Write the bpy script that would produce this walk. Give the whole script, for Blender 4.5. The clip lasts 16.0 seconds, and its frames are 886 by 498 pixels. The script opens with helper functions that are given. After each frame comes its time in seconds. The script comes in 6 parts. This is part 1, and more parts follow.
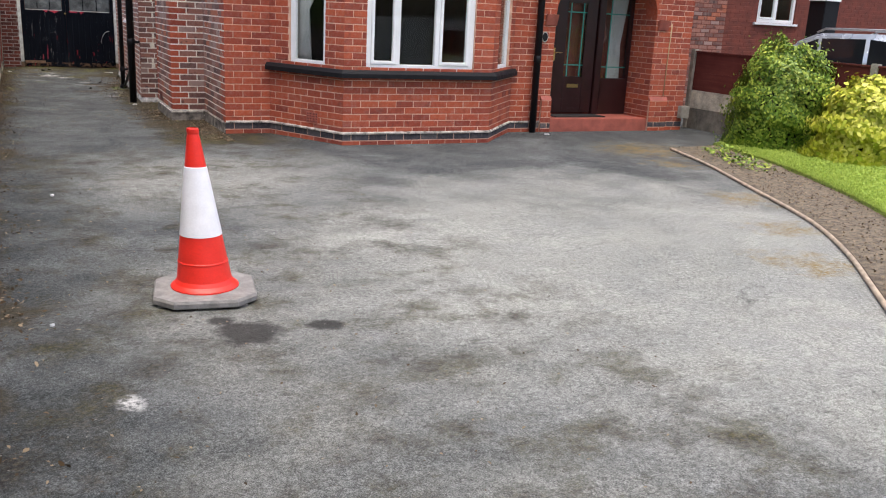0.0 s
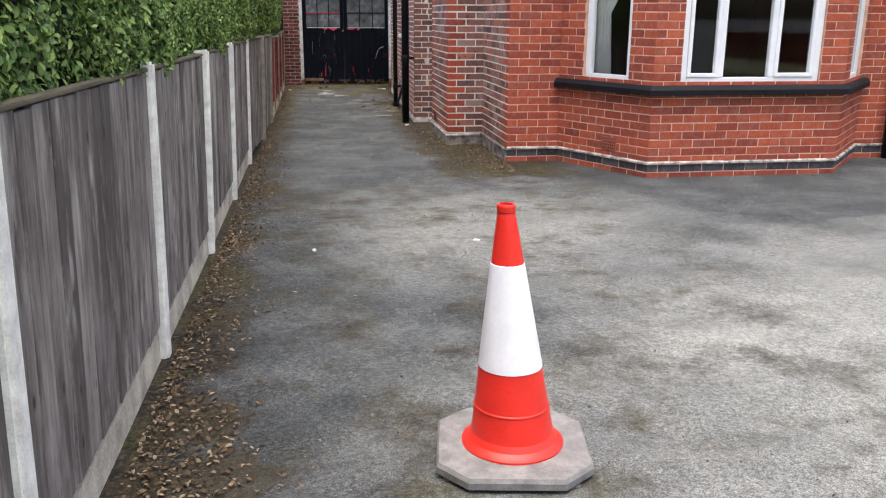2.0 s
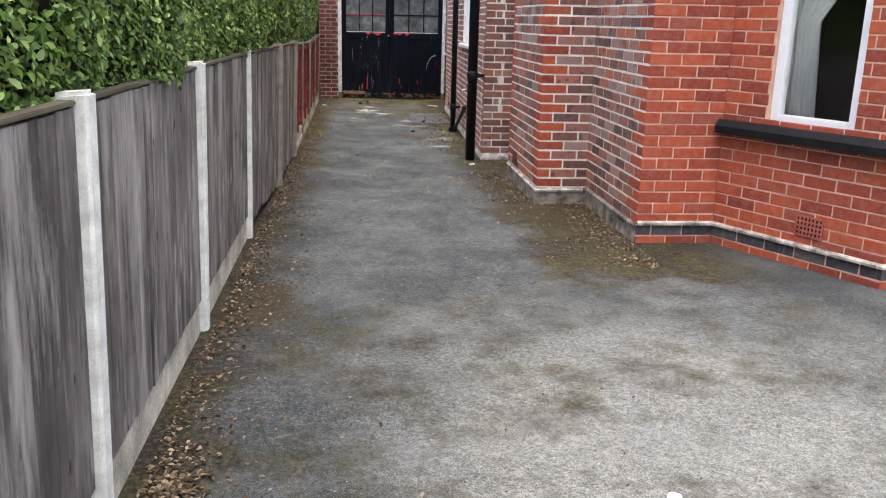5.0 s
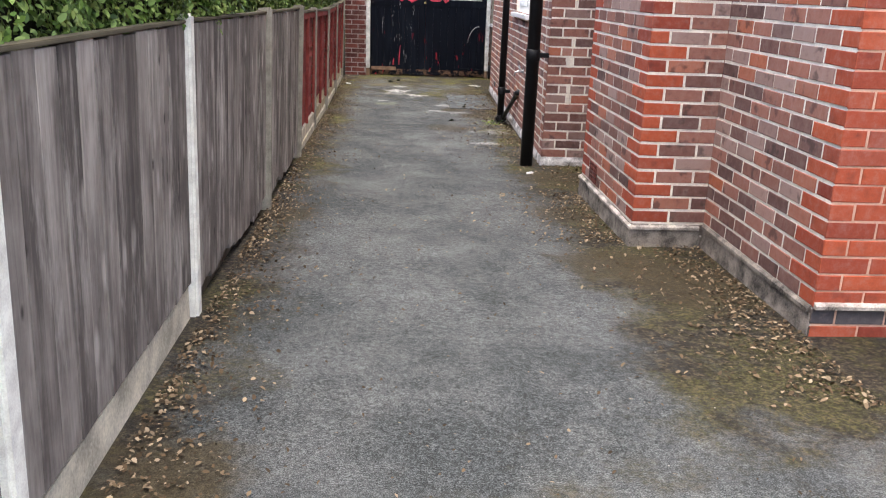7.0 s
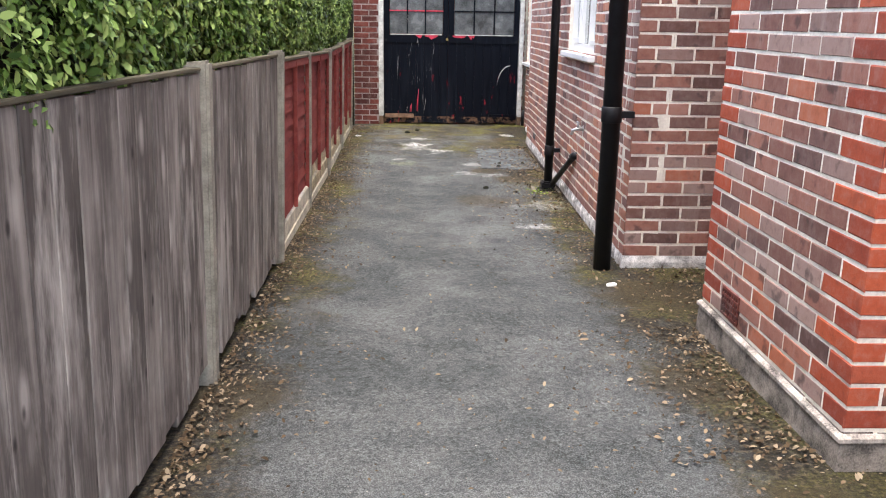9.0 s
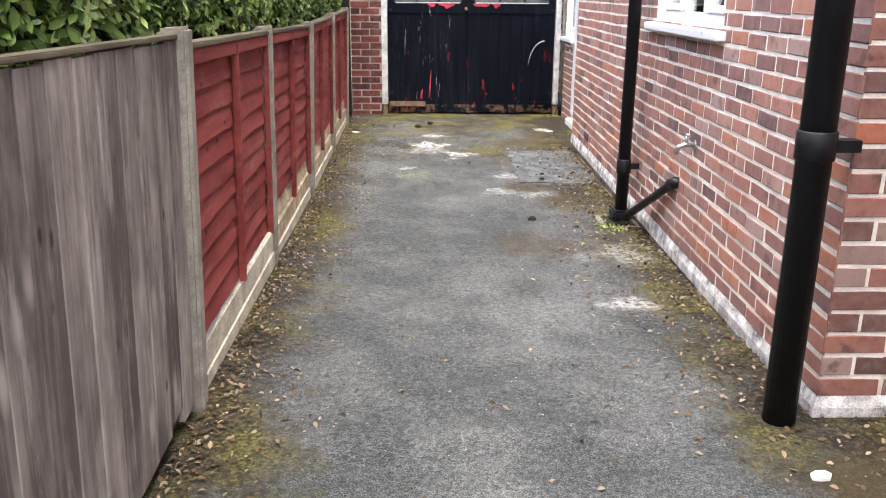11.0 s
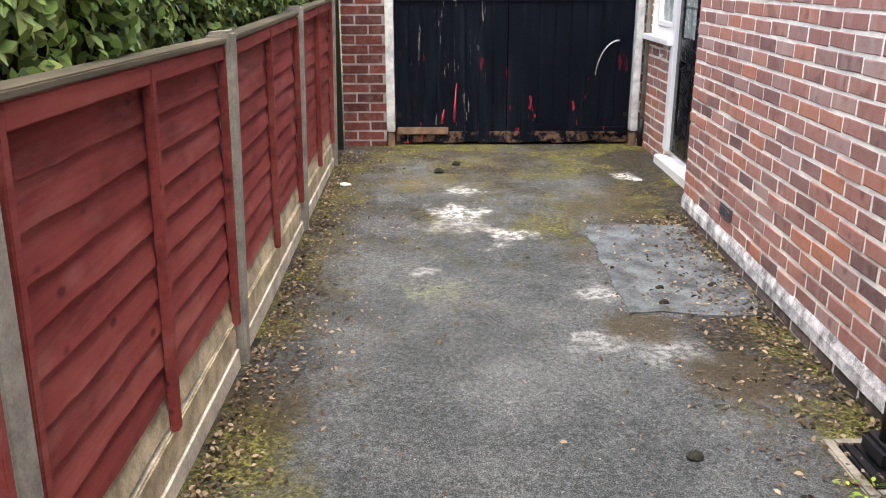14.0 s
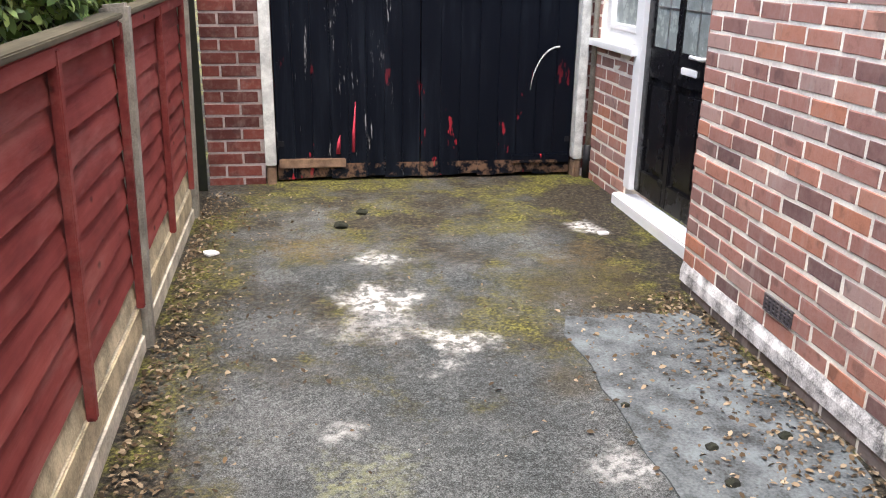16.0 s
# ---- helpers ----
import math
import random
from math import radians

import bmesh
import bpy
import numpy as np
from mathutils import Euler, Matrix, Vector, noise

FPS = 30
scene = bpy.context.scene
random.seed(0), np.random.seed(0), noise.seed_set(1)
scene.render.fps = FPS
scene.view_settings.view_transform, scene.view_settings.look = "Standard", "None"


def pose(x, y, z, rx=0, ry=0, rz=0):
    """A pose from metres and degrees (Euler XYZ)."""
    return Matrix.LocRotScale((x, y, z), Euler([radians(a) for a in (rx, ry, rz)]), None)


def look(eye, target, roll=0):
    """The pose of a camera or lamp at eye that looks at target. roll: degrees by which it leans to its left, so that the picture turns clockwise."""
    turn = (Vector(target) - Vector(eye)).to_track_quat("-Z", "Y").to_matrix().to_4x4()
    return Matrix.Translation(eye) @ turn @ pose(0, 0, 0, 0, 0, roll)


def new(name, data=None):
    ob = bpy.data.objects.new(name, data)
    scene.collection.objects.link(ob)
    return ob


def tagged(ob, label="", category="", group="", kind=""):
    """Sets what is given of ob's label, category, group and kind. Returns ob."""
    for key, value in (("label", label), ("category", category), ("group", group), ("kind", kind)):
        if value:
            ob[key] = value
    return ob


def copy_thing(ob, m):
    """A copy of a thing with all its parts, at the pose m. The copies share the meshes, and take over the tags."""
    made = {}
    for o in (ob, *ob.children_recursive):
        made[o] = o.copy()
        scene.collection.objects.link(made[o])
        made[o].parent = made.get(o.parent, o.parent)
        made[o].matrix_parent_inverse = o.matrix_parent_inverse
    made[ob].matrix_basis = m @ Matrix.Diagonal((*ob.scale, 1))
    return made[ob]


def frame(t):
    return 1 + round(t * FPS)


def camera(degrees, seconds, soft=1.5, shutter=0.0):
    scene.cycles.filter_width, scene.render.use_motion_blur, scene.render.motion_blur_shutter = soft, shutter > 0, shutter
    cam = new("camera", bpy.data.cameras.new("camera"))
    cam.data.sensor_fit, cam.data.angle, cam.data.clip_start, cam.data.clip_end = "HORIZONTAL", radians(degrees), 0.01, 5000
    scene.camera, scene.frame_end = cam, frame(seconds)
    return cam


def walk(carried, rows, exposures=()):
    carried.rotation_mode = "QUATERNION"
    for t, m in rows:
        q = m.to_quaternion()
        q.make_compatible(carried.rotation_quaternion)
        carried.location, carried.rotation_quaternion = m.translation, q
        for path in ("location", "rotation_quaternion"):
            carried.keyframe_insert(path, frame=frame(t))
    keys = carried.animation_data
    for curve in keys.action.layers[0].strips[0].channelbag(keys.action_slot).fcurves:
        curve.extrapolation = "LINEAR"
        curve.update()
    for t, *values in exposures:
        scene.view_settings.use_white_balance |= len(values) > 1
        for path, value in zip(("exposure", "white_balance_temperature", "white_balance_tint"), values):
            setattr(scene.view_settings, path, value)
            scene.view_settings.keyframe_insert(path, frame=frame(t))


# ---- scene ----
cam = camera(55.2, 16.0, soft=1.1)
METRES, EYE, TILT, LEAN, TURN = 17.9, 1.5, 0.0, 0.0, -26.1
ROWS = [
    (0.0, 0.0, 0.0, 0.0, 0.78, -15.39, -2.83),
    (0.5, -0.0088, 0.0183, 0.0004, 8.07, -15.24, -1.83),
    (1.0, -0.0174, 0.0458, 0.0008, 14.91, -14.57, -1.02),
    (1.5, -0.0305, 0.0714, 0.0004, 16.44, -15.08, -1.12),
    (2.0, -0.0405, 0.0993, -0.0016, 17.66, -15.43, -0.27),
    (2.5, -0.0519, 0.126, -0.0022, 19.08, -16.08, -0.16),
    (3.0, -0.066, 0.154, -0.0018, 18.73, -16.47, 0.05),
    (3.5, -0.0789, 0.1862, -0.0017, 19.76, -16.22, 0.53),
    (4.0, -0.0951, 0.2138, -0.0019, 20.07, -14.87, -0.14),
    (6.5, -0.1615, 0.3629, -0.0051, 21.4, -16.71, -2.42),
    (7.0, -0.1755, 0.395, -0.0072, 22.93, -17.17, -2.02),
    (7.5, -0.1918, 0.4213, -0.0076, 24.98, -16.69, -1.97),
    (8.0, -0.2059, 0.4544, -0.0072, 24.21, -15.41, -0.78),
    (8.5, -0.2201, 0.4842, -0.0073, 24.8, -15.03, -1.31),
    (9.0, -0.2353, 0.5156, -0.0072, 23.92, -15.08, -0.86),
    (11.5, -0.3157, 0.6732, -0.012, 24.44, -17.1, -0.44),
    (12.0, -0.3296, 0.7018, -0.0115, 24.93, -16.89, -0.92),
    (12.5, -0.3482, 0.73, -0.0105, 25.39, -17.25, -1.04),
    (13.0, -0.3605, 0.7588, -0.0102, 26.34, -17.03, -0.46),
    (13.5, -0.3744, 0.7851, -0.0118, 25.89, -17.56, -0.3),
    (14.0, -0.3858, 0.8108, -0.0125, 25.18, -18.13, 0.05),
    (14.5, -0.3986, 0.8345, -0.0118, 25.41, -18.49, 0.05),
    (15.0, -0.4163, 0.8574, -0.0124, 24.03, -18.36, -0.43),
    (15.5, -0.4265, 0.8796, -0.0133, 22.72, -18.35, -0.54),
    (16.0, -0.4358, 0.8962, -0.014, 16.71, -18.71, -0.88),
]
walk(cam, [(t, pose(0, 0, EYE, TILT, LEAN, TURN) @ pose(METRES * x, METRES * y, METRES * z, 90 + pitch, roll, yaw)) for t, x, y, z, yaw, pitch, roll in ROWS],
     exposures=[(0.0, 1.08), (1.5, 1.32), (2.5, 1.25), (4.0, 1.4), (7.0, 1.82), (9.0, 2.1), (11.5, 2.42), (12.5, 2.28), (14.5, 2.22), (16.0, 2.3)])

# ---- light ----
world = bpy.data.worlds.new("overcast")
scene.world = world
world.use_nodes = True
wn = world.node_tree
sky = wn.nodes.new("ShaderNodeTexSky")
sky.sky_type, sky.sun_disc = "NISHITA", False
sky.sun_elevation, sky.sun_rotation = radians(80), radians(190)
sky.air_density, sky.dust_density, sky.ozone_density = 1.0, 6.0, 1.0
wn.links.new(sky.outputs[0], wn.nodes["Background"].inputs[0])
wn.nodes["Background"].inputs[1].default_value = 0.15
sun = new("sun", bpy.data.lights.new("sun", "SUN"))
sun.data.energy, sun.data.angle, sun.data.color = 0.6, radians(50), (1.0, 0.97, 0.93)
sun.matrix_world = look((0, 0, 30), (0 + 30 * math.cos(radians(80)) * math.sin(radians(20)), 30 * math.cos(radians(80)) * math.cos(radians(20)), 30 - 30 * math.sin(radians(80))))


# ---- ground height ----
GY = (-60, 0, 4, 8, 12, 16, 19.5, 21.5, 23.6, 60)
GZ = (0.0, -0.02, -0.08, -0.125, -0.145, -0.195, -0.275, -0.24, -0.22, -0.22)


def gz(y):
    return float(sum(np.interp(y + d, GY, GZ) for d in (-0.6, -0.3, 0, 0.3, 0.6)) / 5)


# ---- materials ----
class Mat:
    """A small writer of node materials."""

    def __init__(self, name, rough=0.7, metal=0.0, spec=0.5):
        self.m = bpy.data.materials.new(name)
        self.m.use_nodes = True
        self.t = self.m.node_tree
        self.b = self.t.nodes["Principled BSDF"]
        self.b.inputs["Roughness"].default_value = rough
        self.b.inputs["Metallic"].default_value = metal
        self.b.inputs["Specular IOR Level"].default_value = spec
        self.geo = self.t.nodes.new("ShaderNodeNewGeometry")
        self.pos = self.geo.outputs["Position"]

    def put(self, socket, v):
        if isinstance(v, bpy.types.NodeSocket):
            self.t.links.new(v, socket)
        elif isinstance(v, tuple) and socket.type == "RGBA":
            socket.default_value = (*v[:3], 1)
        else:
            socket.default_value = v

    def math(self, op, a, b=0.0, clamp=False):
        n = self.t.nodes.new("ShaderNodeMath")
        n.operation, n.use_clamp = op, clamp
        self.put(n.inputs[0], a)
        self.put(n.inputs[1], b)
        return n.outputs[0]

    def scaled(self, s, vec=None):
        n = self.t.nodes.new("ShaderNodeVectorMath")
        n.operation = "MULTIPLY"
        self.put(n.inputs[0], vec or self.pos)
        n.inputs[1].default_value = s
        return n.outputs[0]

    def noise(self, scale, detail=4.0, rough=0.55, vec=None, dist=0.0):
        n = self.t.nodes.new("ShaderNodeTexNoise")
        self.put(n.inputs["Vector"], vec or self.pos)
        n.inputs["Scale"].default_value, n.inputs["Detail"].default_value = scale, detail
        n.inputs["Roughness"].default_value, n.inputs["Distortion"].default_value = rough, dist
        return n.outputs["Fac"]

    def voronoi(self, scale, out="Distance", vec=None):
        n = self.t.nodes.new("ShaderNodeTexVoronoi")
        self.put(n.inputs["Vector"], vec or self.pos)
        n.inputs["Scale"].default_value = scale
        return n.outputs[out]

    def ramp(self, fac, *stops):
        n = self.t.nodes.new("ShaderNodeValToRGB")
        self.put(n.inputs[0], fac)
        e = n.color_ramp.elements
        while len(e) < len(stops):
            e.new(0.5)
        for el, (p, c) in zip(e, stops):
            el.position = p
            el.color = (*c, 1) if isinstance(c, tuple) else (c, c, c, 1)
        return n.outputs[0]

    def mix(self, fac, a, b, how="MIX"):
        n = self.t.nodes.new("ShaderNodeMix")
        n.data_type, n.blend_type = "RGBA", how
        self.put(n.inputs[0], fac)
        self.put(n.inputs[6], a)
        self.put(n.inputs[7], b)
        return n.outputs[2]

    def xyz(self):
        n = self.t.nodes.new("ShaderNodeSeparateXYZ")
        self.put(n.inputs[0], self.pos)
        return n.outputs

    def rnd(self):
        o = self.t.nodes.new("ShaderNodeObjectInfo").outputs["Random"]
        return self.math("FRACT", self.math("ADD", o, self.geo.outputs["Random Per Island"]))

    def blob(self, x, y, r, wobble=0.5, scale=4.0, soft=0.3):
        """1 inside a patch with a ragged edge, 0 outside."""
        n = self.t.nodes.new("ShaderNodeVectorMath")
        n.operation = "DISTANCE"
        flat = self.scaled((1, 1, 0))
        self.put(n.inputs[0], flat)
        n.inputs[1].default_value = (x, y, 0)
        d = self.math("DIVIDE", n.outputs["Value"], r)
        w = self.math("MULTIPLY", self.math("SUBTRACT", self.noise(scale, 6, 0.65), 0.5), wobble * 4)
        s = self.math("ADD", d, w)
        return self.math("DIVIDE", self.math("SUBTRACT", 1.0, s), soft, True)

    def done(self, colour, rough=None, bump=None, strength=0.3, distance=0.01):
        self.put(self.b.inputs["Base Color"], colour)
        if rough is not None:
            self.put(self.b.inputs["Roughness"], rough)
        if bump is not None:
            n = self.t.nodes.new("ShaderNodeBump")
            n.inputs["Strength"].default_value, n.inputs["Distance"].default_value = strength, distance
            self.put(n.inputs["Height"], bump)
            self.t.links.new(n.outputs[0], self.b.inputs["Normal"])
        return self.m


def simple(name, c, rough=0.6, var=0.25, scale=8.0, metal=0.0, bump=0.15, spec=0.5):
    m = Mat(name, rough, metal, spec)
    n = m.noise(scale, 6, 0.6)
    f = m.noise(scale * 14, 3)
    k = m.math("ADD", m.math("MULTIPLY", n, 0.7), m.math("MULTIPLY", f, 0.3))
    lo, hi = tuple(v * (1 - var) for v in c), tuple(min(1, v * (1 + var)) for v in c)
    return m.done(m.ramp(k, (0.38, lo), (0.62, hi)), m.ramp(n, (0.3, max(0.0, rough - 0.1)), (0.7, min(1.0, rough + 0.1))), k, bump, 0.01)


def brick_mat(name, stops, stain=0.25, dark=0.3, red=False):
    m = Mat(name, 0.85, spec=0.25)
    c = m.ramp(m.rnd(), *stops)
    grain = m.noise(90, 4, 0.7)
    mid = m.noise(19, 5, 0.7)
    c = m.mix(m.ramp(mid, (0.48, 0.0), (0.72, 0.45)), c, m.mix(0.5, c, (0.50, 0.40, 0.36)))
    c = m.mix(m.ramp(mid, (0.28, 0.6), (0.46, 0.0)), c, m.mix(0.6, c, (0.05, 0.03, 0.025)))
    c = m.mix(m.math("MULTIPLY", grain, 0.5), c, m.mix(0.55, c, (0.09, 0.035, 0.025)))
    spots = m.ramp(m.noise(9, 3, 0.5), (0.60, 0.0), (0.68, 1.0))
    c = m.mix(m.math("MULTIPLY", spots, dark), c, (0.045, 0.035, 0.035))
    streak = m.ramp(m.noise(5, 6, 0.7, m.scaled((1.6, 1.6, 0.35))), (0.55, 0.0), (0.75, 1.0))
    c = m.mix(m.math("MULTIPLY", streak, stain), c, (0.52, 0.44, 0.39))
    return m.done(c, m.ramp(mid, (0.3, 0.75), (0.7, 0.95)), m.math("ADD", m.math("MULTIPLY", grain, 0.5), mid), 0.5, 0.004)


M_FRONT = brick_mat("pressed_red_brick", ((0.0, (0.28, 0.055, 0.034)), (0.4, (0.43, 0.085, 0.042)), (0.8, (0.54, 0.115, 0.05)), (1.0, (0.34, 0.085, 0.055))), 0.06, 0.25)
M_SIDE = brick_mat("mixed_common_brick", ((0.0, (0.13, 0.078, 0.07)), (0.14, (0.22, 0.11, 0.09)), (0.30, (0.33, 0.15, 0.115)), (0.52, (0.40, 0.185, 0.14)), (0.66, (0.50, 0.16, 0.085)), (0.70, (0.44, 0.30, 0.26)), (0.86, (0.34, 0.22, 0.19)), (0.90, (0.16, 0.095, 0.085)), (1.0, (0.24, 0.13, 0.11))), 0.22, 0.6)
M_REAR = brick_mat("weathered_rear_brick", ((0.0, (0.17, 0.105, 0.10)), (0.10, (0.29, 0.155, 0.135)), (0.30, (0.38, 0.185, 0.15)), (0.55, (0.44, 0.22, 0.175)), (0.74, (0.52, 0.22, 0.135)), (0.82, (0.46, 0.31, 0.275)), (0.92, (0.36, 0.21, 0.18)), (1.0, (0.26, 0.15, 0.135))), 0.5, 0.4)
M_GARAGE = brick_mat("dark_garage_brick", ((0.0, (0.075, 0.022, 0.02)), (0.5, (0.14, 0.036, 0.028)), (1.0, (0.21, 0.055, 0.042))), 0.12, 0.3)
M_BLUE = brick_mat("blue_engineering_brick", ((0.0, (0.05, 0.052, 0.06)), (0.6, (0.085, 0.085, 0.095)), (1.0, (0.14, 0.13, 0.13))), 0.4, 0.3)
M_PALEBLUE = brick_mat("limewashed_plinth_brick", ((0.0, (0.16, 0.16, 0.17)), (0.5, (0.42, 0.41, 0.41)), (1.0, (0.60, 0.58, 0.56))), 0.8, 0.4)
M_DIRTY = brick_mat("soiled_plinth_brick", ((0.0, (0.05, 0.045, 0.042)), (0.5, (0.13, 0.11, 0.095)), (1.0, (0.25, 0.215, 0.19))), 0.7, 0.5)
M_MORTARG = simple("grey_garage_mortar", (0.36, 0.31, 0.29), 0.95, 0.35, 7.0, bump=0.4)
M_MORTAR = simple("cream_lime_mortar", (0.88, 0.79, 0.69), 0.95, 0.2, 7.0, bump=0.5)
M_MORTARF = simple("pink_cream_mortar", (0.66, 0.41, 0.30), 0.95, 0.2, 7.0, bump=0.4)
M_LEDGE = simple("chamfered_mortar_ledge", (0.36, 0.325, 0.29), 0.95, 0.8, 9.0, bump=0.6)
M_UPVC = simple("white_upvc", (0.86, 0.87, 0.88), 0.35, 0.04, 3.0, bump=0.03)
M_BLACKPIPE = simple("black_painted_iron", (0.008, 0.008, 0.010), 0.5, 0.4, 20.0, bump=0.15, spec=0.3)
M_SILL = simple("black_sill_paint", (0.010, 0.010, 0.012), 0.6, 0.4, 12.0, bump=0.2, spec=0.2)
M_MAROON = simple("maroon_door_paint", (0.026, 0.007, 0.007), 0.4, 0.25, 6.0, bump=0.08)
M_BLACKDOOR = simple("black_composite_door", (0.008, 0.008, 0.010), 0.25, 0.2, 5.0, bump=0.05)
M_BRASS = simple("worn_brass", (0.62, 0.44, 0.18), 0.35, 0.15, 30.0, metal=1.0)
M_STEEL = simple("dull_steel", (0.55, 0.56, 0.57), 0.4, 0.15, 30.0, metal=1.0)
M_GREEN = simple("green_lead_came", (0.05, 0.30, 0.24), 0.5, 0.15, 20.0)
M_STEP = simple("red_tile_step", (0.36, 0.10, 0.07), 0.6, 0.25, 6.0)
M_PALEPOST = simple("pale_concrete_post", (0.86, 0.83, 0.76), 0.92, 0.2, 12.0, bump=0.4)
M_GREYPOST = simple("lichened_concrete_post", (0.29, 0.27, 0.225), 0.92, 0.35, 9.0, bump=0.5)
M_GRAVELB = simple("stained_concrete_board", (0.52, 0.48, 0.38), 0.92, 0.4, 5.0, bump=0.5)
M_DARKBOARD = simple("damp_dark_concrete", (0.17, 0.155, 0.125), 0.92, 0.45, 5.0, bump=0.5)
M_PLINTH = simple("crumbling_cement_plinth", (0.20, 0.175, 0.15), 0.95, 0.8, 9.0, bump=0.9)
M_WASH = simple("patchy_limewash", (0.50, 0.49, 0.48), 0.95, 0.75, 11.0, bump=0.6)
M_RAWWOOD = simple("faded_yellow_timber", (0.44, 0.37, 0.24), 0.85, 0.45, 8.0, bump=0.4)
M_CURTAIN = simple("grey_net_curtain", (0.55, 0.55, 0.54), 0.9, 0.15, 6.0)
# Near black puts the unlit room into the colour; also serves the door mat.
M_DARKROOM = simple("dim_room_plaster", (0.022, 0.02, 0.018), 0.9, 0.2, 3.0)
M_ROOF = simple("dark_slate_roof", (0.07, 0.065, 0.07), 0.8, 0.3, 4.0)
M_FROST = simple("frosted_panel", (0.30, 0.34, 0.33), 0.25, 0.25, 10.0)
M_TAN = simple("beige_cable_plastic", (0.50, 0.36, 0.20), 0.5, 0.1, 10.0)
M_RUBBER = simple("grey_recycled_rubber", (0.21, 0.205, 0.20), 0.88, 0.3, 14.0, bump=0.4)
M_CONERED = simple("fluorescent_red_cone_plastic", (0.80, 0.030, 0.018), 0.42, 0.10, 9.0, bump=0.05)
M_CONEWHITE = simple("white_reflective_sleeve", (0.86, 0.86, 0.90), 0.4, 0.06, 9.0, bump=0.03)


def glass_mat(name, tint, rough=0.03):
    m = Mat(name, rough, 0.0, 0.6)
    m.b.inputs["Transmission Weight"].default_value = 1.0
    m.b.inputs["IOR"].default_value = 1.45
    return m.done(tint)


M_GLASS = glass_mat("window_glass", (0.9, 0.94, 0.93))


def wood_mat(name, lo, mid, hi, axis, knots=0.5, wear=0.0, wearc=(0.6, 0.5, 0.42)):
    m = Mat(name, 0.85, spec=0.25)
    s = [22.0, 22.0, 22.0]
    s[axis] = 1.1
    r = m.t.nodes.new("ShaderNodeCombineXYZ")
    k = m.rnd()
    for i in range(3):
        m.put(r.inputs[i], m.math("MULTIPLY", k, 17.0 + 5 * i))
    v = m.t.nodes.new("ShaderNodeVectorMath")
    m.put(v.inputs[0], m.pos)
    m.put(v.inputs[1], r.outputs[0])
    grain = m.noise(1.0, 6, 0.7, m.scaled(tuple(s), v.outputs[0]), 0.6)
    big = m.noise(1.0, 4, 0.6, m.scaled(tuple(a * 0.14 if i != axis else 1.4 for i, a in enumerate(s)), v.outputs[0]))
    f = m.math("ADD", m.math("MULTIPLY", grain, 0.46), m.math("ADD", m.math("MULTIPLY", big, 0.62), m.math("ADD", m.math("MULTIPLY", k, 0.12), m.math("MULTIPLY", m.noise(6.0, 5, 0.7), 0.18))))
    c = m.ramp(f, (0.42, lo), (0.65, mid), (0.9, hi))
    s2 = [9.0, 9.0, 9.0]
    s2[axis] = 4.5
    kn = m.ramp(m.voronoi(1.0, "Distance", m.scaled(tuple(s2), v.outputs[0])), (0.06, 1.0), (0.13, 0.0))
    s4 = [8.0, 8.0, 8.0]
    s4[axis] = 3.2
    halo = m.ramp(m.voronoi(1.0, "Distance", m.scaled(tuple(s4), v.outputs[0])), (0.10, 1.0), (0.26, 0.0))
    halo = m.math("MULTIPLY", halo, m.ramp(m.noise(2.4, 3), (0.38, 0.0), (0.55, 0.85)))
    c = m.mix(m.math("MULTIPLY", halo, wear), c, wearc)
    c = m.mix(m.math("MULTIPLY", kn, knots), c, tuple(x * 0.25 for x in mid))
    if wear:
        s3 = [6.0, 6.0, 6.0]
        s3[axis] = 1.0
        w = m.ramp(m.noise(1.0, 6, 0.72, m.scaled(tuple(s3))), (0.52, 0.0), (0.68, 1.0))
        c = m.mix(m.math("MULTIPLY", w, wear), c, wearc)
    return m.done(c, 0.85, f, 0.6, 0.006)


M_GREYWOOD = wood_mat("silvered_fence_board", (0.030, 0.026, 0.024), (0.122, 0.106, 0.096), (0.40, 0.36, 0.325), 2, 0.85, 0.8, (0.50, 0.46, 0.42))
M_REDWOOD = wood_mat("red_stained_fence_slat", (0.075, 0.014, 0.013), (0.215, 0.041, 0.036), (0.33, 0.078, 0.064), 1, 0.8, 0.20, (0.50, 0.26, 0.22))
M_CAPWOOD = wood_mat("mossy_fence_capping", (0.035, 0.033, 0.022), (0.10, 0.088, 0.06), (0.20, 0.175, 0.12), 1, 0.2)


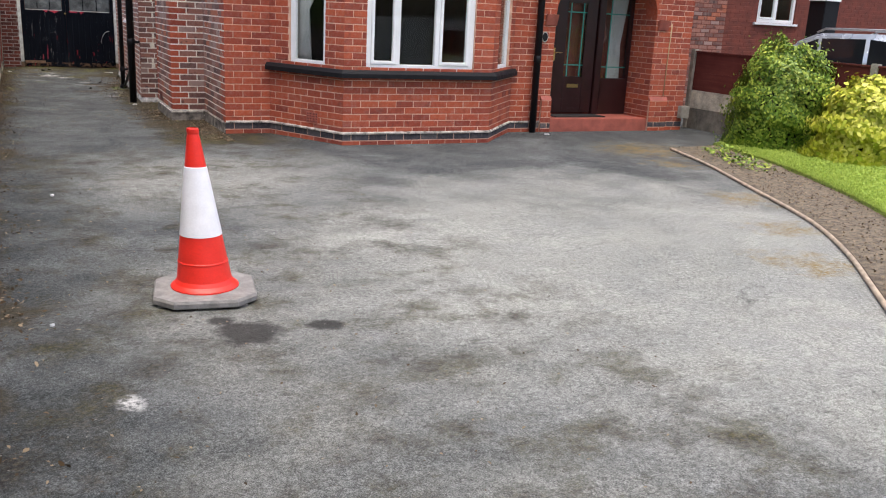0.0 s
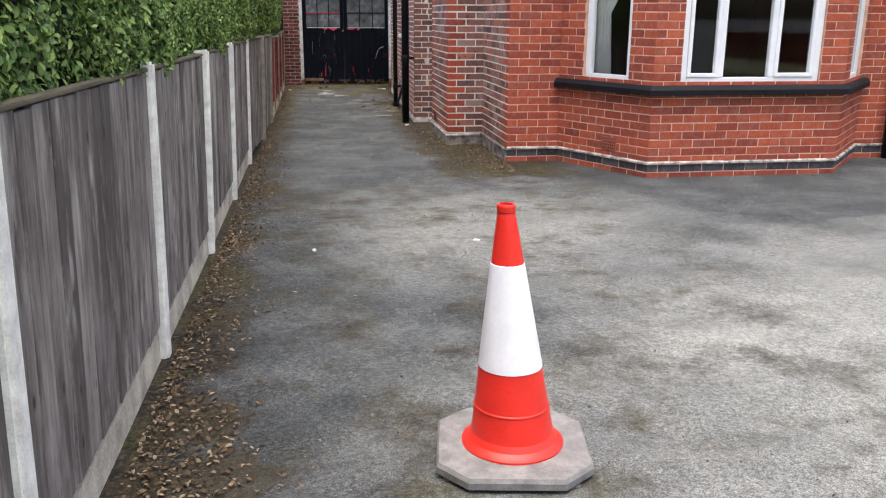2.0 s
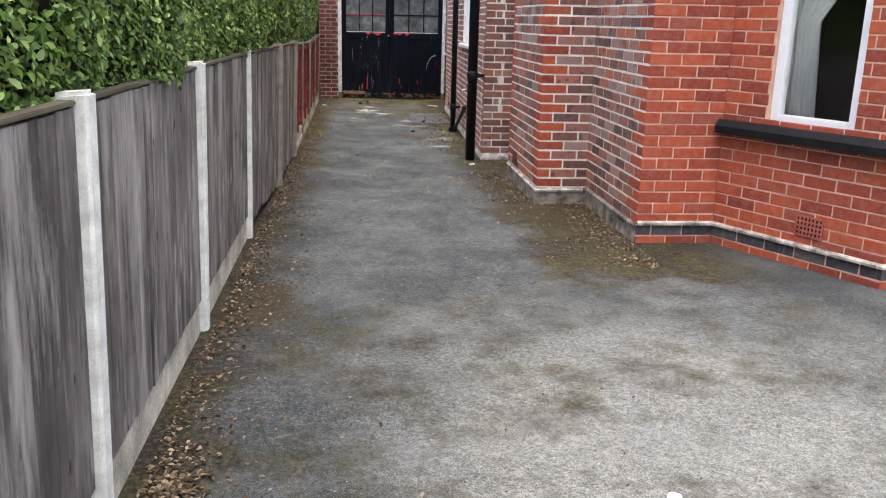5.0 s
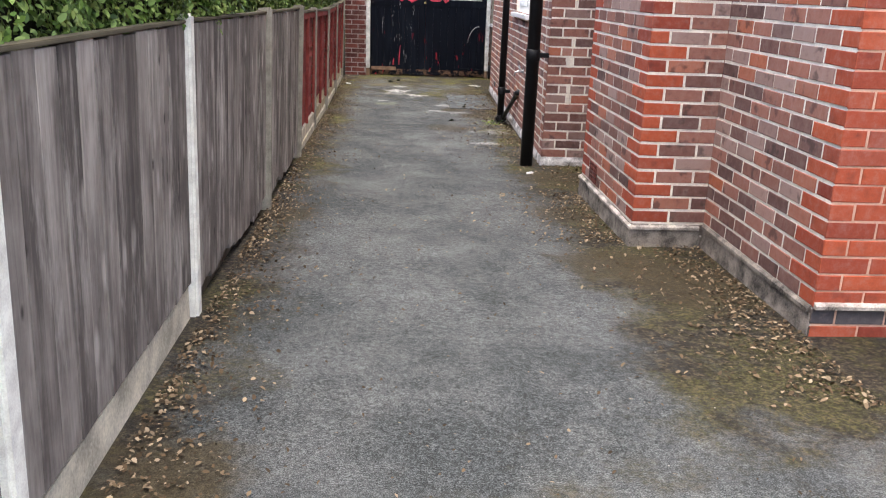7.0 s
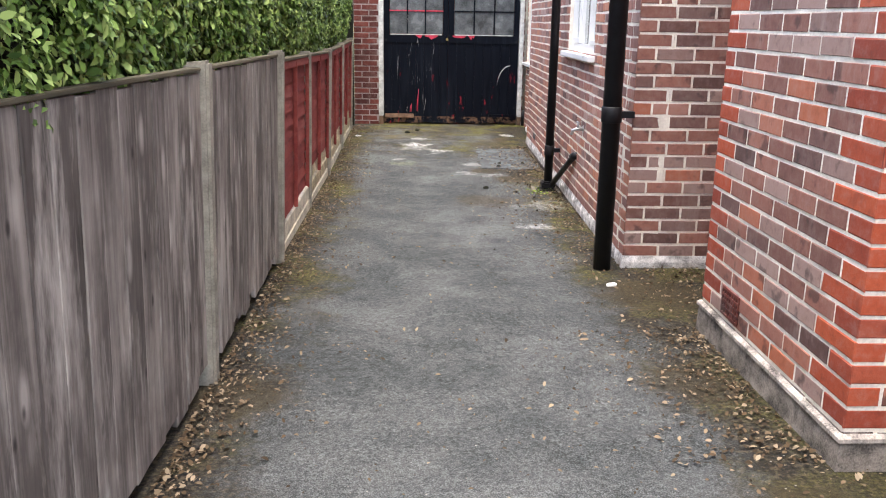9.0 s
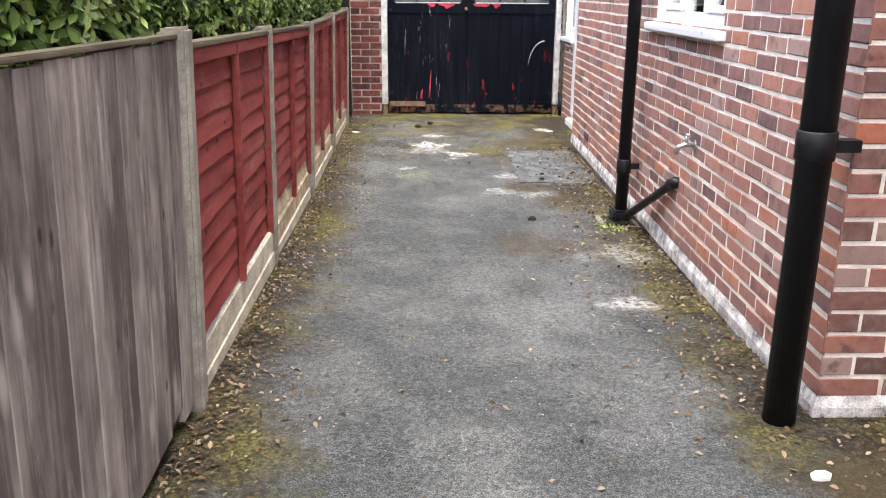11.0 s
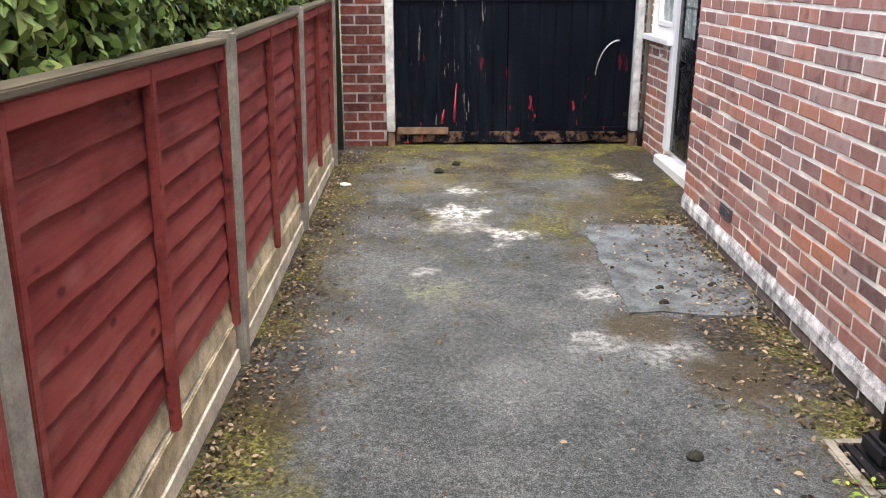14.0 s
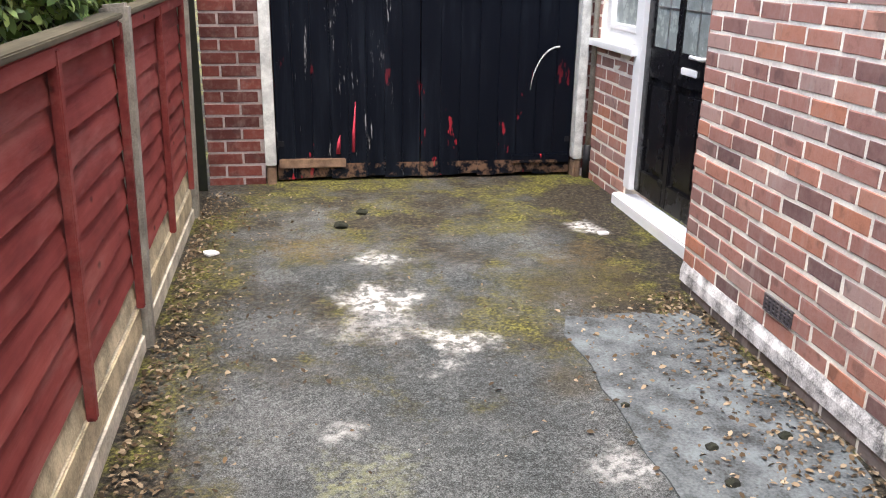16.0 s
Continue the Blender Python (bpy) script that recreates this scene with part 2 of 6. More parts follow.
def garage_mat():
    m = Mat("flaking_black_door_paint", 0.5, spec=0.12)
    n = m.noise(1.0, 7, 0.75, m.scaled((16, 16, 1.2)))
    big = m.noise(0.9, 3, 0.5, m.scaled((1.5, 1, 0.7)))
    x, y, z = m.xyz()
    f = m.math("ADD", n, m.math("MULTIPLY", m.math("SUBTRACT", big, 0.5), 0.6))
    c = m.mix(m.ramp(f, (0.5, 0.0), (0.95, 0.3)), (0.003, 0.0045, 0.009), (0.05, 0.065, 0.09))
    left = m.math("LESS_THAN", x, 0.80)
    white = m.ramp(m.noise(1.0, 7, 0.8, m.scaled((26, 26, 2.6))), (0.615, 0.0), (0.66, 1.0))
    c = m.mix(m.math("MULTIPLY", white, m.math("MULTIPLY", left, 0.75)), c, (0.5, 0.5, 0.5))
    low = m.math("SUBTRACT", 1.0, m.math("DIVIDE", m.math("ADD", z, 0.2), 0.9), True)
    red = m.ramp(m.noise(1.0, 4, 0.6, m.scaled((11, 11, 3.0))), (0.66, 0.0), (0.68, 1.0))
    c = m.mix(m.math("MULTIPLY", red, low), c, (0.45, 0.03, 0.045))
    rot = m.math("MULTIPLY", m.math("LESS_THAN", z, -0.10), m.ramp(m.noise(9, 5, 0.7), (0.5, 0.0), (0.6, 0.8)))
    c = m.mix(rot, c, (0.20, 0.12, 0.075))
    return m.done(c, m.ramp(n, (0.3, 0.3), (0.7, 0.6)), n, 0.35, 0.004)


M_GARDOOR = garage_mat()
M_FLAKERED = simple("exposed_red_undercoat", (0.50, 0.035, 0.07), 0.6, 0.3, 20.0)
M_FLAKEWHITE = simple("flaking_white_frame_paint", (0.62, 0.63, 0.60), 0.7, 0.3, 12.0, bump=0.4)
M_ROTWOOD = simple("rotten_bare_wood", (0.22, 0.14, 0.09), 0.95, 0.5, 12.0, bump=0.6)
M_GARGLASS = simple("dusty_garage_glass", (0.11, 0.12, 0.125), 0.22, 0.5, 5.0)


def asphalt():
    m = Mat("worn_driveway_asphalt", 0.9, spec=0.3)
    x, y, z = m.xyz()
    grit = m.math("ADD", m.math("MULTIPLY", m.noise(170, 3, 0.8), 0.66), m.math("MULTIPLY", m.noise(45, 5, 0.75), 0.34))
    mid = m.noise(7, 6, 0.7)
    big = m.noise(0.55, 5, 0.6)
    c = m.ramp(grit, (0.40, (0.011, 0.0122, 0.0125)), (0.5, (0.043, 0.050, 0.052)), (0.60, (0.152, 0.168, 0.172)))
    # dusty, sun-bleached wear over the open forecourt
    open_ = m.math("MAXIMUM", m.blob(4.3, 4.0, 4.6, 0.3, 0.9, 0.5), m.math("MULTIPLY", m.blob(1.5, 8.2, 2.1, 0.4, 0.9, 0.7), 0.72))
    worn = m.math("MULTIPLY", open_, m.ramp(m.math("ADD", m.math("MULTIPLY", big, 0.6), m.math("MULTIPLY", mid, 0.4)), (0.28, 0.38), (0.60, 1.0)))
    worn = m.math("MULTIPLY", worn, m.math("DIVIDE", m.math("ADD", x, m.math("MULTIPLY", m.math("SUBTRACT", m.noise(2.0, 5), 0.5), 0.9)), 0.5, True))
    dust = m.ramp(grit, (0.40, (0.13, 0.131, 0.121)), (0.5, (0.37, 0.374, 0.343)), (0.60, (0.68, 0.685, 0.63)))
    c = m.mix(m.math("MULTIPLY", worn, 0.86), c, dust)
    pits = m.ramp(m.noise(24, 3, 0.6), (0.60, 0.0), (0.70, 0.55))
    c = m.mix(pits, c, m.mix(0.6, c, (0.02, 0.02, 0.019)))
    mid2 = m.ramp(m.noise(1.7, 6, 0.65), (0.42, 0.0), (0.68, 1.0))
    c = m.mix(m.math("MULTIPLY", mid2, 0.42), c, m.ramp(grit, (0.40, (0.07, 0.073, 0.074)), (0.5, (0.20, 0.21, 0.212)), (0.60, (0.40, 0.415, 0.42))))
    # moss and leaf dirt along the foot of fence and walls, and over the back of the drive
    fl = m.math("DIVIDE", m.math("SUBTRACT", 0.36, m.math("ADD", x, 0.58)), 0.24)
    fr = m.math("DIVIDE", m.math("SUBTRACT", x, 1.32), 0.24)
    far = m.math("DIVIDE", m.math("ADD", m.math("SUBTRACT", y, 10.0), m.math("MULTIPLY", m.math("SUBTRACT", m.noise(1.9, 5), 0.5), 3.0)), 1.2, True)
    fr = m.math("MULTIPLY", fr, far)
    back = m.math("DIVIDE", m.math("SUBTRACT", y, 21.0), 2.4)
    e = m.math("MAXIMUM", m.math("MAXIMUM", fl, fr), back)
    mossn = m.noise(2.3, 6, 0.7)
    mossf = m.math("ADD", m.math("MULTIPLY", e, 0.8), m.math("MULTIPLY", m.math("SUBTRACT", mossn, 0.48), 4.6), True)
    inlane = m.math("DIVIDE", m.math("SUBTRACT", 3.1, x), 0.6, True)
    c = m.mix(m.math("MULTIPLY", m.math("MULTIPLY", mossf, 0.92), inlane), c, m.ramp(m.noise(40, 5, 0.75), (0.38, (0.007, 0.006, 0.004)), (0.5, (0.021, 0.0165, 0.010)), (0.62, (0.10, 0.080, 0.048))))
    green = m.math("MULTIPLY", mossf, m.ramp(m.noise(1.9, 6, 0.72), (0.47, 0.0), (0.56, 0.9)))
    green = m.math("MULTIPLY", green, m.math("ADD", 0.3, m.math("DIVIDE", m.math("SUBTRACT", y, 14.0), 4.0, True), True))
    c = m.mix(m.math("MULTIPLY", green, inlane), c, m.ramp(m.noise(60, 4, 0.7), (0.38, (0.020, 0.020, 0.006)), (0.5, (0.085, 0.083, 0.016)), (0.62, (0.25, 0.235, 0.055))))
    # spills
    for bx, by, r in ((0.90, 3.98, 0.20), (1.29, 3.98, 0.11), (0.80, 4.2, 0.08)):
        c = m.mix(m.math("MULTIPLY", m.blob(bx, by, r, 0.35, 9.0, 0.4), 0.85), c, (0.018, 0.018, 0.018))
    chips = m.ramp(m.noise(26, 6, 0.75), (0.44, 0.0), (0.56, 1.0))
    for bx, by, r, k in ((0.44, 22.01, 0.13, 0.7), (0.34, 21.50, 0.17, 0.85), (0.34, 21.25, 0.20, 0.35), (0.66, 20.97, 0.16, 0.75), (0.13, 20.36, 0.08, 0.45), (0.29, 3.34, 0.06, 0.9), (1.08, 20.05, 0.13, 0.45), (0.93, 19.45, 0.13, 0.45), (1.2, 19.36, 0.15, 0.35), (1.31, 16.7, 0.12, 0.5), (1.68, 22.45, 0.10, 0.8), (1.5, 17.6, 0.22, 0.35)):
        f = m.math("MULTIPLY", m.blob(bx, by, r * 1.25, 0.85, 5.0, 0.7), m.math("MULTIPLY", m.math("ADD", m.math("MULTIPLY", chips, 0.85), 0.12), k))
        c = m.mix(f, c, (0.74, 0.74, 0.73))
    for bx, by, r, k in ((7.5, 9.2, 0.8, 0.85), (7.1, 8.1, 0.4, 0.8), (6.35, 6.15, 0.45, 0.8), (5.7, 5.0, 0.4, 0.8), (4.95, 4.1, 0.4, 0.85), (0.05, 22.25, 0.3, 0.4), (1.5, 22.0, 0.3, 0.3)):
        c = m.mix(m.math("MULTIPLY", m.blob(bx, by, r, 0.9, 6.0, 0.9), m.math("MULTIPLY", k, m.ramp(m.noise(30, 5, 0.75), (0.42, 0.15), (0.56, 1.0)))), c, (0.22, 0.145, 0.035))
    c = m.mix(m.math("MULTIPLY", m.math("MULTIPLY", m.blob(0.19, 20.1, 0.17, 0.9, 8.0, 0.9), chips), 0.45), c, (0.36, 0.37, 0.17))
    for bx, by, r, k in ((-0.32, 4.6, 0.34, 0.8), (-0.36, 3.5, 0.25, 0.7), (-0.42, 6.3, 0.25, 0.6), (-0.38, 9.8, 0.35, 0.6), (1.85, 12.3, 0.4, 0.7), (1.75, 14.9, 0.4, 0.85), (1.5, 13.6, 0.25, 0.6), (1.42, 19.10, 0.26, 0.85), (1.14, 19.62, 0.22, 0.8), (1.02, 20.6, 0.14, 0.5), (1.02, 17.82, 0.36, 0.6), (-0.42, 10.1, 0.36, 0.85), (2.0, 12.0, 0.45, 0.85), (1.55, 12.4, 0.35, 0.7), (-0.38, 5.1, 0.24, 0.85), (-0.45, 13.4, 0.3, 0.7), (-0.45, 18.9, 0.3, 0.6), (1.4, 21.55, 0.35, 0.55)):
        c = m.mix(m.math("MULTIPLY", m.blob(bx, by, r, 0.5, 6.0, 0.5), k), c, m.ramp(grit, (0.4, (0.022, 0.018, 0.010)), (0.6, (0.085, 0.065, 0.03))))
    # hairline cracks
    cr = m.t.nodes.new("ShaderNodeTexVoronoi")
    cr.feature = "DISTANCE_TO_EDGE"
    cr.inputs["Scale"].default_value = 0.8
    wob = m.t.nodes.new("ShaderNodeTexNoise")
    wob.inputs["Scale"].default_value, wob.inputs["Detail"].default_value = 4.0, 6.0
    m.put(wob.inputs["Vector"], m.pos)
    m.put(cr.inputs["Vector"], m.mix(0.25, m.pos, wob.outputs["Color"], "ADD"))
    crack = m.math("MULTIPLY", m.ramp(cr.outputs["Distance"], (0.0, 1.0), (0.012, 0.0)), m.ramp(m.noise(0.9, 3), (0.56, 0.0), (0.66, 0.4)))
    c = m.mix(crack, c, (0.02, 0.02, 0.018))
    speck = m.math("MULTIPLY", m.ramp(m.voronoi(17, "Distance"), (0.045, 1.0), (0.075, 0.0)), m.ramp(m.noise(3.1, 2), (0.5, 0.0), (0.6, 0.8)))
    c = m.mix(speck, c, (0.5, 0.48, 0.43))
    h = m.math("ADD", grit, m.math("MULTIPLY", mid, 0.5))
    return m.done(c, m.ramp(mid, (0.3, 0.72), (0.7, 0.95)), h, 0.9, 0.016)


M_ASPHALT = asphalt()


def leaf_mat(name, lo, mid, hi, gloss=0.45):
    m = Mat(name, gloss, spec=0.3)
    c = m.ramp(m.math("ADD", m.math("MULTIPLY", m.rnd(), 0.75), m.math("MULTIPLY", m.noise(1.6, 3), 0.4)), (0.15, lo), (0.6, mid), (1.0, hi))
    m.b.inputs["Transmission Weight"].default_value = 0.0
    m.b.inputs["Subsurface Weight"].default_value = 0.0
    return m.done(c)


M_HEDGE = leaf_mat("privet_leaf", (0.025, 0.06, 0.012), (0.13, 0.225, 0.040), (0.40, 0.52, 0.16))
M_BUSH = leaf_mat("green_shrub_leaf", (0.05, 0.11, 0.014), (0.17, 0.27, 0.03), (0.42, 0.48, 0.07))
M_YELLOWBUSH = leaf_mat("golden_shrub_leaf", (0.22, 0.30, 0.02), (0.55, 0.55, 0.05), (0.75, 0.72, 0.16))
M_GRASS = leaf_mat("lawn_grass", (0.18, 0.27, 0.035), (0.34, 0.44, 0.07), (0.50, 0.58, 0.14), 0.7)
# Near black: shade inside foliage and the garage gap; also stems and moss.
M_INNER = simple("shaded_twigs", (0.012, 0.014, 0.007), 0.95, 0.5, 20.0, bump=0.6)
M_SOIL = simple("stony_garden_soil", (0.13, 0.105, 0.075), 0.95, 0.6, 16.0, bump=0.9)
M_LITTER = leaf_mat("dry_leaf_litter", (0.03, 0.021, 0.012), (0.10, 0.066, 0.034), (0.35, 0.28, 0.19), 0.8)
M_LAWN = simple("lawn_turf", (0.26, 0.36, 0.06), 0.9, 0.35, 18.0, bump=0.8)
M_EDGING = simple("grey_timber_edging", (0.36, 0.29, 0.22), 0.9, 0.3, 14.0, bump=0.5)
M_PATCH = simple("blue_grey_concrete_patch", (0.082, 0.095, 0.102), 0.9, 0.7, 7.0, bump=0.8)
M_CARPAINT = simple("silver_car_paint", (0.50, 0.54, 0.60), 0.25, 0.05, 3.0, metal=0.6, bump=0.0)
M_CARGLASS = simple("tinted_car_glass", (0.02, 0.022, 0.026), 0.08, 0.1, 3.0, bump=0.0)
M_TYRE = simple("tyre_rubber", (0.02, 0.02, 0.02), 0.85, 0.2, 12.0)
M_PAINTEDWALL = simple("brown_red_painted_brick", (0.17, 0.045, 0.030), 0.85, 0.25, 5.0, bump=0.4)
M_NBFENCE = wood_mat("dark_red_fence_board", (0.06, 0.014, 0.012), (0.10, 0.022, 0.018), (0.15, 0.04, 0.03), 1, 0.2)


# ---- mesh helpers ----
def box(bm, x0, x1, y0, y1, z0, z1, mi=0):
    vs = [bm.verts.new(p) for p in ((x0, y0, z0), (x1, y0, z0), (x1, y1, z0), (x0, y1, z0), (x0, y0, z1), (x1, y0, z1), (x1, y1, z1), (x0, y1, z1))]
    for f in ((3, 2, 1, 0), (4, 5, 6, 7), (0, 1, 5, 4), (1, 2, 6, 5), (2, 3, 7, 6), (3, 0, 4, 7)):
        bm.faces.new([vs[i] for i in f]).material_index = mi
    return vs


def bevelled(bm, width=0.006, segments=2):
    bmesh.ops.bevel(bm, geom=bm.edges[:], offset=width, segments=segments, affect="EDGES", clamp_overlap=True)
    return bm


def bbox(x0, x1, y0, y1, z0, z1, bev=0.005):
    bm = bmesh.new()
    box(bm, x0, x1, y0, y1, z0, z1)
    if bev:
        bevelled(bm, bev)
    return bm


def tube(bm, pts, r, n=14, caps=True):
    """A round bar along points."""
    rings = []
    pts = [Vector(p) for p in pts]
    for i, p in enumerate(pts):
        d = (pts[min(i + 1, len(pts) - 1)] - pts[max(i - 1, 0)]).normalized()
        q = d.to_track_quat("Z", "Y").to_matrix()
        rr = r[i] if isinstance(r, (list, tuple)) else r
        rings.append([bm.verts.new(p + q @ Vector((rr * math.cos(a * math.tau / n), rr * math.sin(a * math.tau / n), 0))) for a in range(n)])
    for a, b in zip(rings, rings[1:]):
        for i in range(n):
            bm.faces.new((a[i], a[(i + 1) % n], b[(i + 1) % n], b[i])).smooth = True
    if caps:
        bm.faces.new(rings[0][::-1])
        bm.faces.new(rings[-1])
    return bm


def to_mesh(name, bm, *mats):
    me = bpy.data.meshes.new(name)
    bmesh.ops.recalc_face_normals(bm, faces=bm.faces[:])
    bm.to_mesh(me)
    bm.free()
    for m in mats:
        me.materials.append(m)
    return me


def part(name, bm, material, parent, label=""):
    ob = new(name, to_mesh(name, bm, material))
    ob.parent = parent
    return tagged(ob, label)


def thing(name, label, category, m=None, group="", kind=""):
    ob = new(name)
    ob.empty_display_size = 0.1
    if m is not None:
        ob.matrix_world = m
    return tagged(ob, label, category, group, kind)


def solid(name, bm, material, label, category, group="", kind="", m=None):
    ob = new(name, to_mesh(name, bm, material))
    if m is not None:
        ob.matrix_world = m
    return tagged(ob, label, category, group, kind)


def pydata(name, verts, faces, *mats, index=None, smooth=False):
    me = bpy.data.meshes.new(name)
    me.from_pydata(verts, [], faces)
    for m in mats:
        me.materials.append(m)
    if index is not None:
        me.polygons.foreach_set("material_index", index)
    if smooth:
        me.polygons.foreach_set("use_smooth", [True] * len(me.polygons))
    me.update()
    return me


# ---- ground ----
def ground():
    xs = sorted(set([-400, -150, -60, -20, -8, -4, -2] + [round(-1 + 0.5 * i, 2) for i in range(0, 26)] + [14, 18, 30, 60, 150, 400]))
    ys = sorted(set([-400, -150, -60, -25, -12, -6, -3] + [round(-1 + 0.5 * i, 2) for i in range(0, 52)] + [27, 32, 45, 70, 150, 400]))
    verts = [(x, y, gz(y) + (0.006 * (noise.noise((x * 0.9, y * 0.9, 0))) if -1 < x < 8 else 0)) for y in ys for x in xs]
    w = len(xs)
    faces = [(j * w + i, j * w + i + 1, (j + 1) * w + i + 1, (j + 1) * w + i) for j in range(len(ys) - 1) for i in range(w - 1)]
    ob = new("ground", pydata("ground", verts, faces, M_ASPHALT, smooth=True))
    return tagged(ob, "worn grey asphalt driveway with moss and dusty bleached patches", "driveway", kind="structure")


ground()

# ---- brickwork ----
PROUD = 0.0035
brick_cache = {}


def brick_verts(l, h, rng):
    """Front face at y = -PROUD, open at the back; edges chamfered unevenly."""
    c = 0.0028
    def j(k=0.0036):
        return rng.uniform(-k, k)
    a = [(0, 0.003, 0), (l, 0.003, 0), (l, 0.003, h), (0, 0.003, h)]
    b = [(j(.001), -PROUD + 0.003, j(.001)), (l + j(.001), -PROUD + 0.003, j(.001)), (l + j(.001), -PROUD + 0.003, h + j(.001)), (j(.001), -PROUD + 0.003, h + j(.001))]
    d = PROUD + j(0.0012)
    f = [(c + j(), -d + j(.0006), c + j()), (l - c + j(), -d + j(.0006), c + j()), (l - c + j(), -d + j(.0006), h - c + j()), (c + j(), -d + j(.0006), h - c + j())]
    v = a + b + f
    q = [(8, 9, 10, 11)]
    for i in range(4):
        k = (i + 1) % 4
        q += [(i, k, 4 + k, 4 + i), (4 + i, 4 + k, 8 + k, 8 + i)]
    return v, q


def brick_mesh(l, h, mat, rng):
    key = (round(l, 2), round(h, 3), mat.name, rng.randrange(4))
    if key not in brick_cache:
        v, q = brick_verts(max(key[0], 0.03), h, rng)
        brick_cache[key] = pydata("brick", v, q, mat)
    return brick_cache[key]


later = []


def brick_wall(name, a, b, z0, z1, label, body=None, mat=None, openings=(), par=0, thick=0.22, quoins=(False, False), bands=(), pieces=(-0.3, 2.0), base=0.0, course=0.084, joint=None):
    """A wall whose outer face runs from a to b in plan, seen from its right-hand side; openings (u0, u1, z0, z1); bands (z, z, material)."""
    body, mat = body or M_MORTAR, mat or M_SIDE
    d = Vector((b[0] - a[0], b[1] - a[1]))
    L = d.length
    us = sorted({0.003, L - 0.003, *[u for o in openings for u in o[:2] if 0.003 < u < L - 0.003]})
    zs = sorted({z0, z1, *[z for o in openings for z in o[2:] if z0 < z < z1]})
    full = {}
    for i in range(len(us) - 1):
        for k in range(len(zs) - 1):
            u, z = (us[i] + us[i + 1]) / 2, (zs[k] + zs[k + 1]) / 2
            full[i, k] = not any(o[0] < u < o[1] and o[2] < z < o[3] for o in openings)
    bm = bmesh.new()
    def quad(*p):
        bm.faces.new([bm.verts.new(q) for q in p])
    for (i, k), on in full.items():
        if not on:
            continue
        u0, u1, w0, w1 = us[i], us[i + 1], zs[k], zs[k + 1]
        quad((u0, 0, w0), (u1, 0, w0), (u1, 0, w1), (u0, 0, w1))
        quad((u1, thick, w0), (u0, thick, w0), (u0, thick, w1), (u1, thick, w1))
        if not full.get((i - 1, k)):
            quad((u0, thick, w0), (u0, 0, w0), (u0, 0, w1), (u0, thick, w1))
        if not full.get((i + 1, k)):
            quad((u1, 0, w0), (u1, thick, w0), (u1, thick, w1), (u1, 0, w1))
        if not full.get((i, k - 1)):
            quad((u0, thick, w0), (u1, thick, w0), (u1, 0, w0), (u0, 0, w0))
        if not full.get((i, k + 1)):
            quad((u0, 0, w1), (u1, 0, w1), (u1, thick, w1), (u0, thick, w1))
    me = bpy.data.meshes.new(name)
    bm.to_mesh(me)
    bm.free()
    me.materials.append(body)
    ob = new(name, me)
    ob.matrix_world = pose(a[0], a[1], 0, 0, 0, math.degrees(math.atan2(d.y, d.x)))
    tagged(ob, label, "wall", kind="structure")
    later.append((ob, L, z0, z1, mat, openings, par, quoins, bands, pieces, base, course, joint or (0.0105 if mat is M_FRONT else (0.017 if mat is M_REAR else 0.0155))))
    return ob


